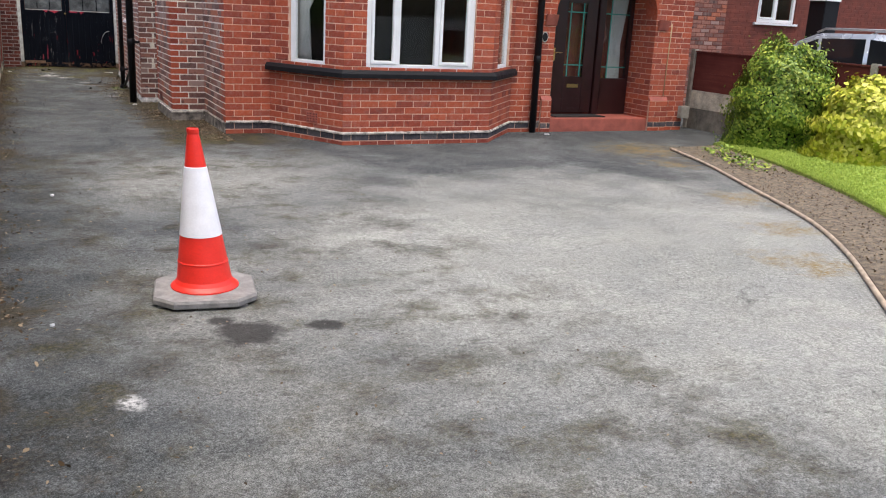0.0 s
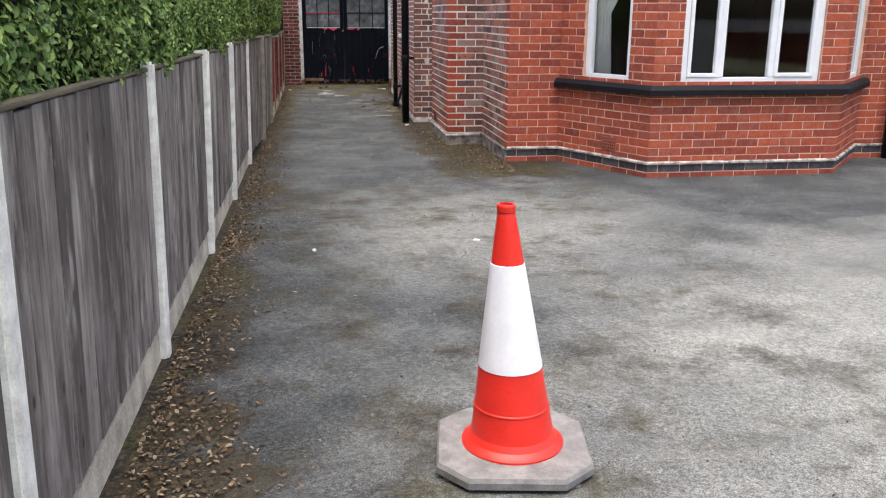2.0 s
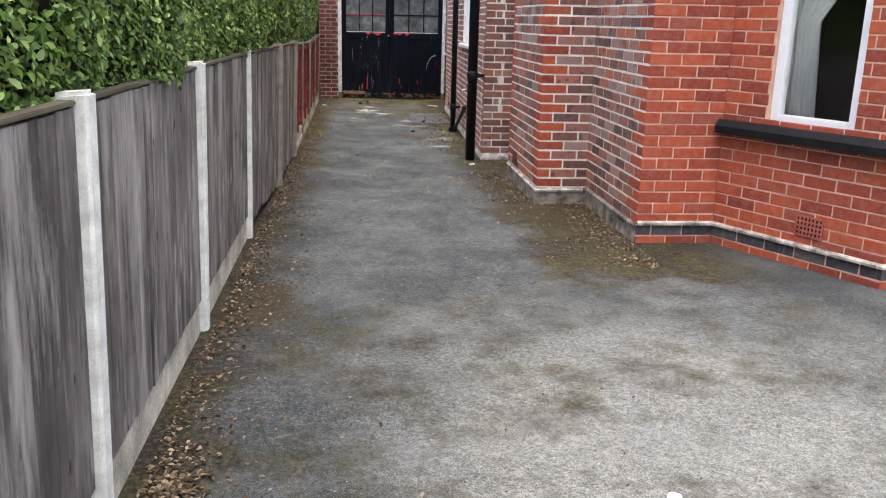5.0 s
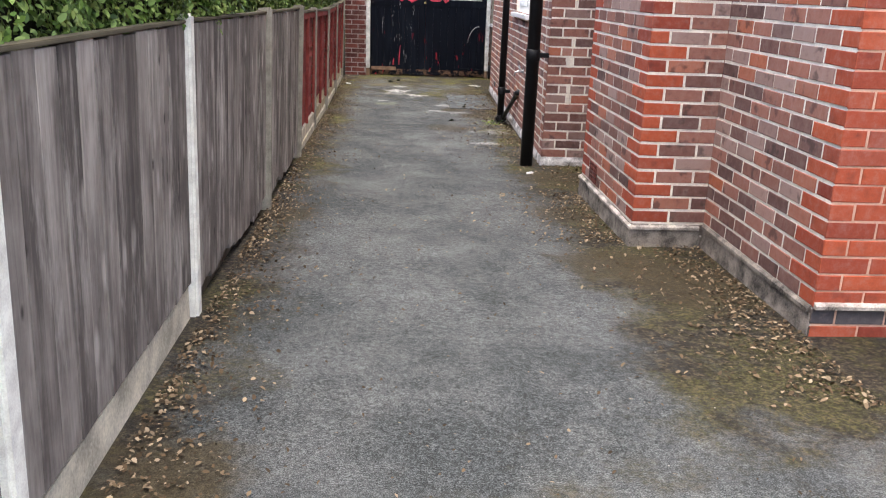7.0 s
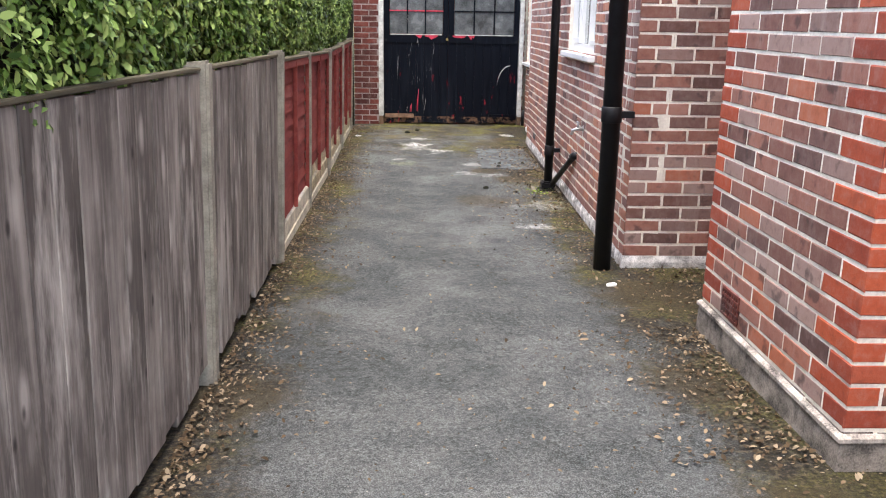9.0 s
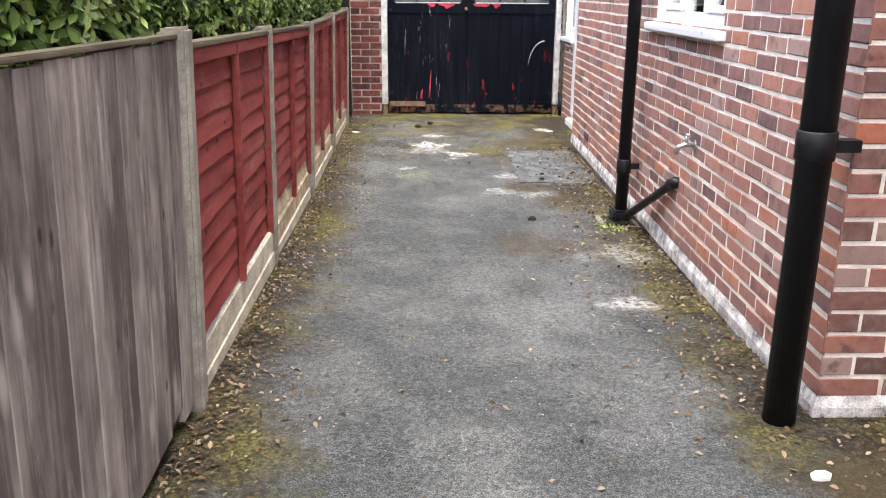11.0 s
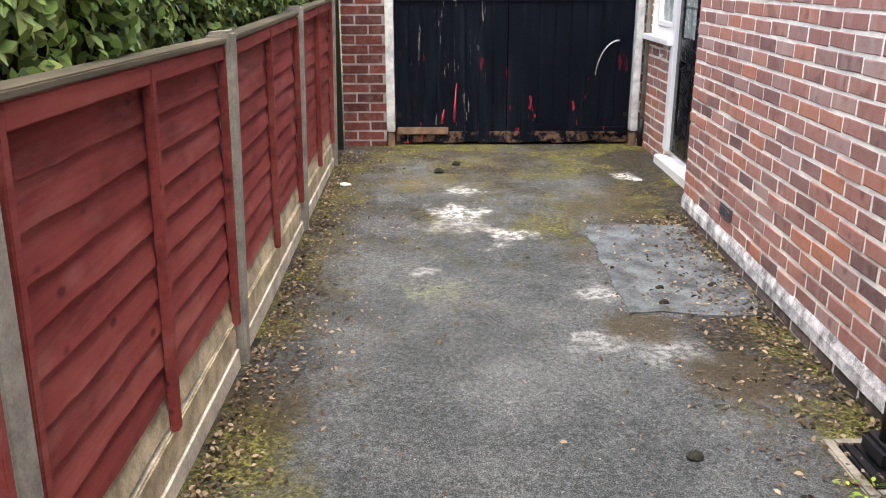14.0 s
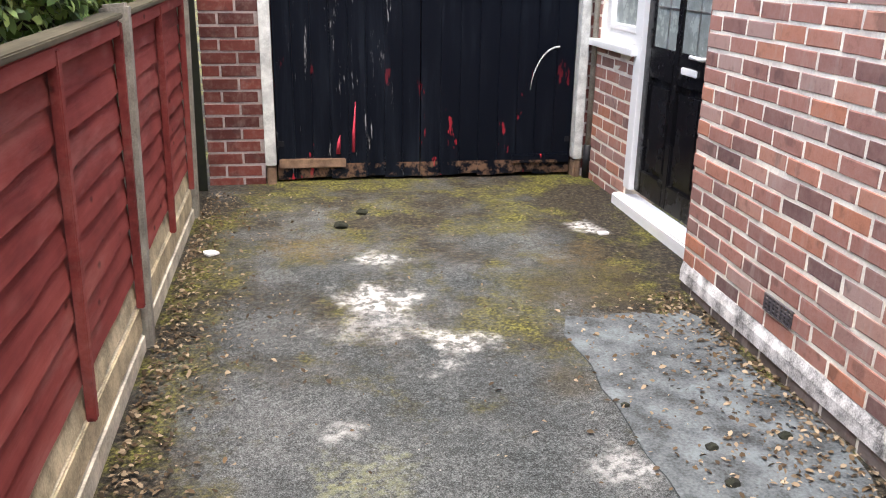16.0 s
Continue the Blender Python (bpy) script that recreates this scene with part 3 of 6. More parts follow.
def lay_bricks(ob, L, z0, z1, mat, openings, par, quoins, bands, pieces, base, course, JOINT):
    COURSE, BRICK_L = course, course * 2.86
    rng = random.Random(ob.name)
    verts, quads, index, n_obj = [], [], [], 0
    mats = [mat, M_FRONT]
    k0 = math.floor((z0 - base) / COURSE)
    k = k0
    while base + k * COURSE < z1 - 0.03:
        w0 = base + k * COURSE + JOINT / 2
        h = COURSE - JOINT
        course_mat = next((m for za, zb, m in bands if za <= w0 + h / 2 < zb), None)
        odd = (k + par) % 2
        cuts = []
        if odd:
            u = -0.003
        else:
            cuts.append((-0.003, 0.108))
            u = 0.108 + JOINT
        while u < L - 0.02:
            e = u + BRICK_L - JOINT
            if e > L - 0.06:
                e = L + 0.003
            elif e > L - 0.11:
                e = u + (L - u - JOINT) / 2
            cuts.append((u, min(e, L + 0.003)))
            u = e + JOINT
        for u0, u1 in cuts:
            spans = [(u0, u1)]
            for o in openings:
                if o[2] < w0 + h / 2 < o[3]:
                    nxt = []
                    for s, t in spans:
                        if t <= o[0] or s >= o[1]:
                            nxt.append((s, t))
                        else:
                            if s < o[0]:
                                nxt.append((s, o[0]))
                            if t > o[1]:
                                nxt.append((o[1], t))
                    spans = nxt
            for s, t in spans:
                if t - s < 0.025:
                    continue
                m = course_mat or mat
                if course_mat is None and ((quoins[0] and s < 0.02) or (quoins[1] and t > L - 0.02)):
                    m = M_FRONT
                if pieces[0] < w0 < pieces[1] and n_obj < 330:
                    o = bpy.data.objects.new("brick", brick_mesh(t - s, h, m, rng))
                    scene.collection.objects.link(o)
                    o.parent = ob
                    loose = 2.2 if mat is M_REAR else 1.0
                    o.location = (s, rng.uniform(-0.0012, 0.0012) * loose, w0 + rng.uniform(-0.0015, 0.0015) * loose)
                    o.rotation_euler = (0, rng.uniform(-0.006, 0.006) * loose, 0)
                    o.scale = ((t - s) / max(round(t - s, 2), 0.03), 1, 1)
                    n_obj += 1
                else:
                    v, q = brick_verts(t - s, h, rng)
                    n = len(verts)
                    lift, tilt = (rng.uniform(-0.003, 0.003), rng.uniform(-0.013, 0.013)) if mat is M_REAR else (0.0, 0.0)
                    verts += [(p[0] + s, p[1], p[2] + w0 + lift - tilt * p[0]) for p in v]
                    quads += [tuple(i + n for i in f) for f in q]
                    if m not in mats:
                        mats.append(m)
                    index += [mats.index(m)] * len(q)
        k += 1
    if verts:
        o = new("brickwork", pydata("brickwork", verts, quads, *mats, index=index))
        o.parent = ob
        tagged(o, kind="stuff")


# plan of the house
QX, QY = 2.27, 11.33          # front corner
BAY_A, BAY_B, BAY_C, BAY_D = (2.86, 11.33), (3.48, 10.14), (5.56, 10.14), (6.42, 11.10)
RY = 11.10                    # wall on the porch side
BRX, BRY0, BRY1 = 1.81, 12.80, 14.28   # chimney breast
OUX, OUS, OUY0, OUY1 = 1.86, 1.69, 15.47, 21.47   # rear wing, a little askew
DX = 2.10                     # wall with the side door
GYD = 23.65                   # garage front
TOP, LOW = 5.3, -0.45
front_band = ((-0.4, -0.085, M_FRONT), (-0.085, 0.0, M_BLUE))
side_band = ((-0.60, 0.0, M_DIRTY),)
rear_band = ((-0.50, -0.19, M_DIRTY), (-0.19, -0.12, M_PALEBLUE))
wall_a = brick_wall("wall_quoin", (QX, QY), BAY_A, LOW, TOP, "bright red pressed brick house wall", M_MORTARF, M_FRONT, par=1, bands=front_band)
cant = math.dist(BAY_A, BAY_B)
wall_b = brick_wall("wall_bay_side", BAY_A, BAY_B, LOW, 2.9, "bright red brick bay side above a blue brick plinth", M_MORTARF, M_FRONT, ((0.36, 1.02, 0.80, 2.25),), 0, 0.16, bands=front_band)
wall_c = brick_wall("wall_bay_front", BAY_B, BAY_C, LOW, 2.9, "bright red brick bay front above a blue brick plinth", M_MORTARF, M_FRONT, ((0.29, 1.80, 0.80, 2.25),), 1, 0.16, bands=front_band)
wall_d = brick_wall("wall_bay_return", BAY_C, BAY_D, LOW, 2.9, "bright red brick bay side facing the porch", M_MORTARF, M_FRONT, ((0.30, 1.02, 0.80, 2.25),), 0, 0.16, bands=front_band)
wall_up = brick_wall("wall_upper_front", BAY_A, (BAY_D[0], QY), 2.9, TOP, "bright red brick upper wall over the bay", M_MORTARF, M_FRONT)
PL, PO0, PO1, PR = 6.42, 7.12, 9.00, 9.72
wall_e = brick_wall("wall_porch", (PL, RY), (PR, RY), LOW, TOP, "red brick porch wall with an arched entrance", M_MORTARF, M_FRONT, ((PO0 - PL, PO1 - PL, -0.6, 2.35),), 1, 0.30, bands=((-0.065, 0.01, M_BLUE),), pieces=(-0.3, 1.9))
wall_f = brick_wall("wall_house_side", (QX, BRY0), (QX, QY), LOW, TOP, "mixed brown and red brick side wall with pale mortar", None, M_SIDE, par=0, quoins=(False, True), bands=side_band)
wall_g = brick_wall("wall_breast_front", (BRX, BRY0), (QX, BRY0), LOW, TOP, "brick chimney breast face with bright red corner bricks", None, M_SIDE, par=1, quoins=(True, False), bands=side_band)
wall_h = brick_wall("wall_breast_side", (BRX, BRY1), (BRX, BRY0), LOW, TOP, "mixed brick chimney breast with red corner bricks", None, M_SIDE, par=0, quoins=(True, True), bands=side_band)
wall_i = brick_wall("wall_breast_back", (QX, BRY1), (BRX, BRY1), LOW, TOP, "mixed brick chimney breast return", None, M_SIDE, par=1, pieces=(9, 9))
wall_j = brick_wall("wall_house_rear_side", (QX, OUY0), (QX, BRY1), LOW, TOP, "recessed mixed brick side wall", None, M_SIDE, par=0, pieces=(-0.3, 1.6))
wall_k = brick_wall("wall_wing_front", (OUS, OUY0), (QX, OUY0), LOW, TOP, "dark brown brick face of the rear wing", None, M_SIDE, par=1, bands=rear_band, course=0.084, base=-0.113)
W0, W1 = OUY1 - 18.27, OUY1 - 16.93
wall_l = brick_wall("wall_wing_side", (OUX, OUY1), (OUS, OUY0), LOW, TOP, "weathered orange and brown brick side wall with pale mortar", None, M_REAR, ((W0, W1, 1.12, 2.2),), 0, bands=rear_band, pieces=(-0.35, 1.0), course=0.078, base=-0.113)
wall_m = brick_wall("wall_wing_end", (QX, OUY1), (OUX, OUY1), LOW, TOP, "brick end of the rear wing", None, M_REAR, pieces=(9, 9))
wall_n = brick_wall("wall_side_door", (DX, GYD + 0.2), (DX, OUY1), LOW, 2.6, "dark and orange brick wall round the side door", None, M_REAR, ((GYD + 0.2 - 23.55, GYD + 0.2 - 22.88, 0.77, 2.15), (GYD + 0.2 - 22.88, GYD + 0.2 - 21.80, -0.6, 2.15)), 1)
wall_o = brick_wall("wall_garage_front", (-0.575, GYD), (DX + 0.25, GYD), LOW, 2.6, "dark red brick garage front beside black doors", M_MORTARG, M_GARAGE, ((0.375, 2.625, -0.6, 2.06),), 0, bands=())
wall_p = brick_wall("wall_garage_side", (-0.575, GYD + 5), (-0.575, GYD), LOW, 2.6, "dark red brick garage side", None, M_GARAGE, pieces=(9, 9))


def plain(name, x0, x1, y0, y1, z0, z1, mat, label):
    return solid(name, bbox(x0, x1, y0, y1, z0, z1, 0), mat, label, "wall", kind="structure")


# closing walls and roofs, out of sight
plain("wall_house_far", 9.5, 9.7, RY + 0.31, 21.4, LOW, TOP, M_PAINTEDWALL, "plain brick party wall")
plain("wall_house_back", OUX + 0.25, 9.45, 21.0, 21.2, LOW, TOP, M_PAINTEDWALL, "plain brick rear wall")
plain("wall_garage_back", -0.35, 2.4, GYD + 4.8, GYD + 5.0, LOW, 2.6, M_GARAGE, "plain brick garage back wall")
plain("wall_garage_right", 2.2, 2.4, GYD + 0.25, GYD + 4.75, LOW, 2.6, M_GARAGE, "plain brick garage side wall")


def roof():
    bm = bmesh.new()
    x0, x1, y0, y1, h = QX - 0.35, 10.0, QY - 0.9, 21.6, 2.6
    v = [bm.verts.new(p) for p in ((x0, y0, TOP), (x1, y0, TOP), (x1, y1, TOP), (x0, y1, TOP), (x0 + 3, (y0 + y1) / 2, TOP + h), (x1, (y0 + y1) / 2, TOP + h))]
    for f in ((0, 1, 5, 4), (1, 2, 5), (2, 3, 4, 5), (3, 0, 4), (3, 2, 1, 0)):
        bm.faces.new([v[i] for i in f])
    solid("roof", bm, M_ROOF, "dark slate hipped house roof", "roof", kind="structure")
    solid("wing_roof", bbox(1.65, QX + 0.3, OUY0 - 0.1, OUY1 + 0.1, TOP - 0.004, TOP + 0.12), M_ROOF, "dark slate roof over the rear wing", "roof", kind="structure")
    solid("garage_roof", bbox(-0.8, 2.5, GYD - 0.15, GYD + 5.2, 2.602, 2.72), M_ROOF, "flat dark garage roof", "roof", kind="structure")
    bm = bmesh.new()
    pts = [BAY_A, (BAY_B[0] - 0.1, BAY_B[1] - 0.15), (BAY_C[0] + 0.1, BAY_C[1] - 0.15), BAY_D]
    lo = [bm.verts.new((*p, 2.905)) for p in pts]
    hi = [bm.verts.new((p[0] * 0.8 + 0.2 * 4.5, max(p[1], 11.0), 3.3)) for p in pts]
    bm.faces.new(lo[::-1]); bm.faces.new(hi)
    for i in range(4):
        k = (i + 1) % 4
        bm.faces.new((lo[i], lo[k], hi[k], hi[i]))
    solid("bay_roof", bm, M_ROOF, "slate roof of the bay window", "roof", kind="structure")


roof()


# ---- plinth ledges and the bay sill ----
def strip(name, path, z0, z1, out0, out1, mat, label, category):
    """A moulding along a line of wall faces, standing out at its foot by out0 and at its top by out1."""
    pts = [Vector(p) for p in path]
    def off(i, o):
        ns = []
        for a, b in ((i - 1, i), (i, i + 1)):
            if 0 <= a and b < len(pts):
                d = (pts[b] - pts[a]).normalized()
                ns.append(Vector((d.y, -d.x)))
        n = sum(ns, Vector((0, 0))).normalized()
        return pts[i] + n * (o / max(0.35, n.dot(ns[0])))
    bm = bmesh.new()
    rings = []
    for i in range(len(pts)):
        inner, lo, mid, hi = off(i, -0.02), off(i, out0), off(i, out0), off(i, out1)
        zm = z0 + (z1 - z0) * 0.55
        rings.append([bm.verts.new((*p, z)) for p, z in ((inner, z0), (lo, z0), (mid, zm), (hi, z1), (inner, z1))])
    for a, b in zip(rings, rings[1:]):
        for i in range(5):
            k = (i + 1) % 5
            bm.faces.new((a[i], b[i], b[k], a[k]))
    bm.faces.new(rings[0]); bm.faces.new(rings[-1][::-1])
    return solid(name, bm, mat, label, category, kind="structure")


strip("plinth_ledge_side", [(QX, BRY0 - 0.02), (QX, QY + 0.02)], -0.028, 0.004, 0.018, 0.004, M_PLINTH, "broken cement ledge along the side wall", "ledge")
strip("plinth_ledge_front", [(QX, QY), BAY_A, BAY_B, BAY_C, BAY_D, (PO0, RY)], 0.0, 0.03, 0.028, 0.004, M_LEDGE, "pale mortar ledge over a blue brick plinth", "ledge")
strip("plinth_ledge_breast", [(QX, BRY1), (BRX, BRY1), (BRX, BRY0), (QX - 0.03, BRY0)], -0.04, -0.012, 0.022, 0.004, M_LEDGE, "pale chamfered mortar ledge round the chimney breast", "ledge")
strip("plinth_render_side", [(QX, BRY0 - 0.02), (QX, QY + 0.004)], -0.4, -0.03, 0.014, 0.008, M_PLINTH, "crumbling dirty cement plinth along the side wall", "plinth")
strip("plinth_render_breast", [(QX, BRY1), (BRX, BRY1), (BRX, BRY0), (QX - 0.02, BRY0)], -0.4, -0.045, 0.018, 0.012, M_PLINTH, "crumbling dirty cement plinth round the chimney breast", "plinth")
strip("plinth_ledge_wing", [(OUX, OUY1), (OUS, OUY0), (QX, OUY0)], -0.20, -0.105, 0.014, 0.003, M_WASH, "pale lime washed ledge along the rear wing", "ledge")
strip("bay_sill", [BAY_A, BAY_B, BAY_C, BAY_D], 0.705, 0.80, 0.085, 0.055, M_SILL, "black painted stone sill round the bay window", "sill")


# ---- windows ----
def window(name, wall, o, splits, label, sill=0.0, recess=0.035, sashes=(), pane_mat=None):
    """A white plastic window in a wall's opening; splits: mullions as places between 0 and 1; sashes: lights that open."""
    t = thing(name, label, "window", wall.matrix_world.copy(), kind="structure")
    u0, u1, z0, z1 = o
    z0 += 0.002
    f, d0, d1 = 0.072, recess, recess + 0.07
    bm = bmesh.new()
    for b in ((u0, u0 + f, d0, d1, z0, z1), (u1 - f, u1, d0, d1, z0, z1), (u0 + f, u1 - f, d0, d1, z0, z0 + f), (u0 + f, u1 - f, d0, d1, z1 - f, z1)):
        box(bm, *b)
    part("window_frame", bevelled(bm, 0.006, 2), M_UPVC, t)
    edges = [u0 + f] + [u0 + (u1 - u0) * s for s in splits] + [u1 - f]
    for s in edges[1:-1]:
        part("mullion", bbox(s - 0.03, s + 0.03, d0, d1, z0 + f + 0.001, z1 - f - 0.001), M_UPVC, t)
    for i in range(len(edges) - 1):
        a = edges[i] + (0.03 if i else 0)
        b = edges[i + 1] - (0.03 if i < len(edges) - 2 else 0)
        lo, hi = z0 + f, z1 - f
        if i in sashes:
            bm = bmesh.new()
            w = 0.042
            for q in ((a + 0.002, a + w, d0 - 0.012, d1 - 0.02, lo + 0.002, hi - 0.002), (b - w, b - 0.002, d0 - 0.012, d1 - 0.02, lo + 0.002, hi - 0.002), (a + w, b - w, d0 - 0.012, d1 - 0.02, lo + 0.002, lo + w), (a + w, b - w, d0 - 0.012, d1 - 0.02, hi - w, hi - 0.002)):
                box(bm, *q)
            part("sash", bevelled(bm, 0.005, 2), M_UPVC, t)
            a, b, lo, hi = a + w, b - w, lo + w, hi - w
        p = part("pane", bbox(a - 0.004, b + 0.004, d0 + 0.025, d0 + 0.033, lo - 0.004, hi + 0.004, 0), pane_mat or M_GLASS, t, "clear glass")
        p.visible_shadow = False
    if sill:
        part("window_sill", bbox(u0 - 0.09, u1 + 0.05, -0.06, d0 + 0.02, z0 - 0.05, z0 - 0.004), M_UPVC, t)
    return t


window("window_1", wall_c, (0.29, 1.80, 0.80, 2.25), (0.29, 0.65), "white plastic three light bay window", sashes=(0, 2))
window("window_2", wall_b, (0.36, 1.02, 0.80, 2.25), (), "narrow white plastic side bay window")
window("window_3", wall_d, (0.30, 1.02, 0.80, 2.25), (), "narrow white plastic bay window by the porch")
window("window_4", wall_l, (W0, W1, 1.12, 2.2), (0.36, 0.66), "white plastic kitchen window with a deep sill", sill=1, sashes=(0, 2))
window("window_5", wall_n, (GYD + 0.2 - 23.55, GYD + 0.2 - 22.88, 0.77, 2.15), (), "small white plastic window beside the back door", sill=1, sashes=(0,), pane_mat=M_FROST)


def curtain(m, u0, u1, z0, z1, label, depth=0.16):
    n = 26
    bm = bmesh.new()
    rows = []
    for z, pinch in ((z0, 0.75), (z0 + 0.5 * (z1 - z0), 0.6), (z0 + 0.62 * (z1 - z0), 0.95), (z1, 1.0)):
        rows.append([bm.verts.new((u0 + (u1 - u0) * pinch * i / n, depth + 0.018 * math.sin(i * 1.7), z)) for i in range(n + 1)])
    for a, b in zip(rows, rows[1:]):
        for i in range(n):
            bm.faces.new((a[i], a[i + 1], b[i + 1], b[i])).smooth = True
    ob = solid("curtain", bm, M_CURTAIN, label, "curtain", m=m)
    mod = ob.modifiers.new("cloth", "SOLIDIFY")
    mod.thickness = 0.004
    return ob


curtain(wall_b.matrix_world.copy(), 0.37, 0.72, 0.72, 2.28, "grey net curtain gathered at the bay window")
solid("window_board", bbox(3.72, 5.35, 10.32, 10.62, 0.72, 0.79), M_RAWWOOD, "pale timber window board inside the bay", "shelf", kind="structure")
# Added back wall, floor and ceiling, coloured near black for the room's shade.
solid("dim_room", bbox(3.3, 6.2, 13.4, 13.5, -0.1, 2.8, 0), M_DARKROOM, "added back wall coloured near black as an unlit front room", "wall", kind="structure")
solid("room_floor", bbox(2.5, 9.4, 11.7, 20.9, -0.05, 0.02, 0), M_DARKROOM, "unseen floor inside the house coloured near black as unlit", "floor", kind="structure")
solid("ceiling", bbox(2.5, 9.4, 11.45, 20.9, 2.6, 2.7, 0), M_DARKROOM, "unseen ceiling inside the house coloured near black as unlit", "ceiling", kind="structure")


# ---- porch and front door ----
brick_wall("wall_porch_reveal", (PO1 - 0.004, 11.72), (PO1 - 0.004, RY + 0.006), LOW, 2.4, "red brick reveal inside the porch", M_MORTARF, M_FRONT, par=0, thick=0.15)
brick_wall("wall_porch_reveal_far", (PO0 + 0.004, RY + 0.31), (PO0 + 0.004, 11.72), LOW, 2.4, "red brick reveal inside the porch", M_MORTARF, M_FRONT, par=0, thick=0.15, pieces=(9, 9))
plain("porch_wall", 6.9, 9.45, 11.80, 11.9, LOW, 2.6, M_PAINTEDWALL, "wall behind the door frame")


def front_door():
    y = 11.70
    t = thing("door_1", "closed maroon front door with green leaded glass and side light", "door", kind="structure")
    bm = bmesh.new()
    for b in ((7.14, 7.46, y - 0.04, y + 0.05, 0.06, 2.4), (8.30, 8.42, y - 0.04, y + 0.05, 0.06, 2.4), (8.42, 8.98, y - 0.03, y + 0.05, 0.06, 0.64), (8.92, 8.98, y - 0.035, y + 0.05, 0.64, 2.4), (8.42, 8.92, y - 0.03, y + 0.05, 1.95, 2.4), (7.46, 8.30, y - 0.04, y + 0.05, 2.2, 2.4)):
        box(bm, *b)
    part("door_frame", bevelled(bm, 0.008), M_MAROON, t)
    bm = bmesh.new()
    for b in ((7.47, 7.72, y, y + 0.045, 0.08, 2.18), (8.08, 8.29, y, y + 0.045, 0.08, 2.18), (7.72, 8.08, y, y + 0.045, 0.08, 0.66), (7.72, 8.08, y, y + 0.045, 1.80, 2.18)):
        box(bm, *b)
    box(bm, 7.66, 8.14, y - 0.012, y, 0.30, 0.315)
    box(bm, 7.66, 8.14, y - 0.012, y, 0.14, 0.155)
    leaf = part("door_leaf", bevelled(bm, 0.005), M_MAROON, t)
    for a, b, z0, z1 in ((7.715, 8.085, 0.655, 1.805), (8.415, 8.925, 0.635, 1.955)):
        p = part("pane", bbox(a, b, y + 0.012, y + 0.02, z0, z1, 0), M_GLASS, t, "dark glass")
        p.visible_shadow = False
    bm = bmesh.new()
    for x in (7.78, 8.02):
        box(bm, x - 0.008, x + 0.008, y + 0.002, y + 0.0115, 0.66, 1.80)
    for z in (0.84, 1.66):
        box(bm, 7.72, 8.08, y + 0.003, y + 0.0105, z - 0.008, z + 0.008)
    for x in (8.56,):
        box(bm, x - 0.008, x + 0.008, y + 0.002, y + 0.0115, 0.64, 1.95)
    for z in (0.82, 1.66):
        box(bm, 8.42, 8.92, y + 0.003, y + 0.0105, z - 0.008, z + 0.008)
    part("leaded_bar", bm, M_GREEN, t, "green lead bars")
    part("letter_plate", bbox(7.80, 8.02, y - 0.012, y - 0.001, 0.48, 0.54), M_BRASS, t, "brass letter plate")
    bm = bbox(7.50, 7.53, y - 0.012, y - 0.001, 0.90, 1.10)
    tube(bm, [(7.515, y - 0.012, 1.03), (7.515, y - 0.05, 1.03), (7.63, y - 0.05, 1.03)], 0.009, 8)
    part("door_handle", bm, M_BRASS, t, "brass lever handle")
    n, rows = 24, []
    bm = bmesh.new()
    for z, k in ((0.64, 0.8), (1.2, 0.7), (1.95, 1.0)):
        rows.append([bm.verts.new((8.60 + 0.33 * k * i / n, y + 0.06 + 0.012 * math.sin(i * 1.9), z)) for i in range(n + 1)])
    for a, b in zip(rows, rows[1:]):
        for i in range(n):
            bm.faces.new((a[i], a[i + 1], b[i + 1], b[i])).smooth = True
    solid("curtain", bm, M_CURTAIN, "pale net curtain behind the door side light", "curtain")
    solid("door_step", bbox(PO0 + 0.01, PO1 - 0.01, RY - 0.03, y + 0.04, -0.3, 0.055, 0.012), M_STEP, "red tiled porch step with a rounded edge", "step", kind="structure")
    solid("door_mat", bbox(7.35, 8.3, RY + 0.15, RY + 0.5, 0.057, 0.07, 0.004), M_DARKROOM, "thin dark door mat on the porch step", "mat")


front_door()


def pillar_base(x0, x1):
    t = thing("pillar_cap", "sloped red terracotta cap on a pillar foot", "pillar")
    brick_wall("wall_pillar_foot", (x0, RY - 0.05), (x1, RY - 0.05), LOW, 0.34, "red brick foot of a porch pillar", M_MORTARF, M_FRONT, par=1, thick=0.045, bands=((-0.085, 0.0, M_BLUE),))
    bm = bmesh.new()
    v = box(bm, x0 - 0.005, x1 + 0.005, RY - 0.055, RY - 0.006, 0.342, 0.40)
    for i in (4, 5):
        v[i].co.y += 0.04
    part("base_cap", bm, M_STEP, t)


pillar_base(6.95, PO0)
pillar_base(PO1, 9.35)
for x in (7.03, 9.12):
    bm = bmesh.new()
    v = box(bm, x - 0.10, x + 0.10, RY - 0.07, RY - 0.006, 1.44, 1.60)
    for i in (0, 1):
        v[i].co.y += 0.045
    solid("corbel", bevelled(bm, 0.008), M_STEP, "red terracotta corbel under the porch arch", "corbel", "porch corbels", m=None)


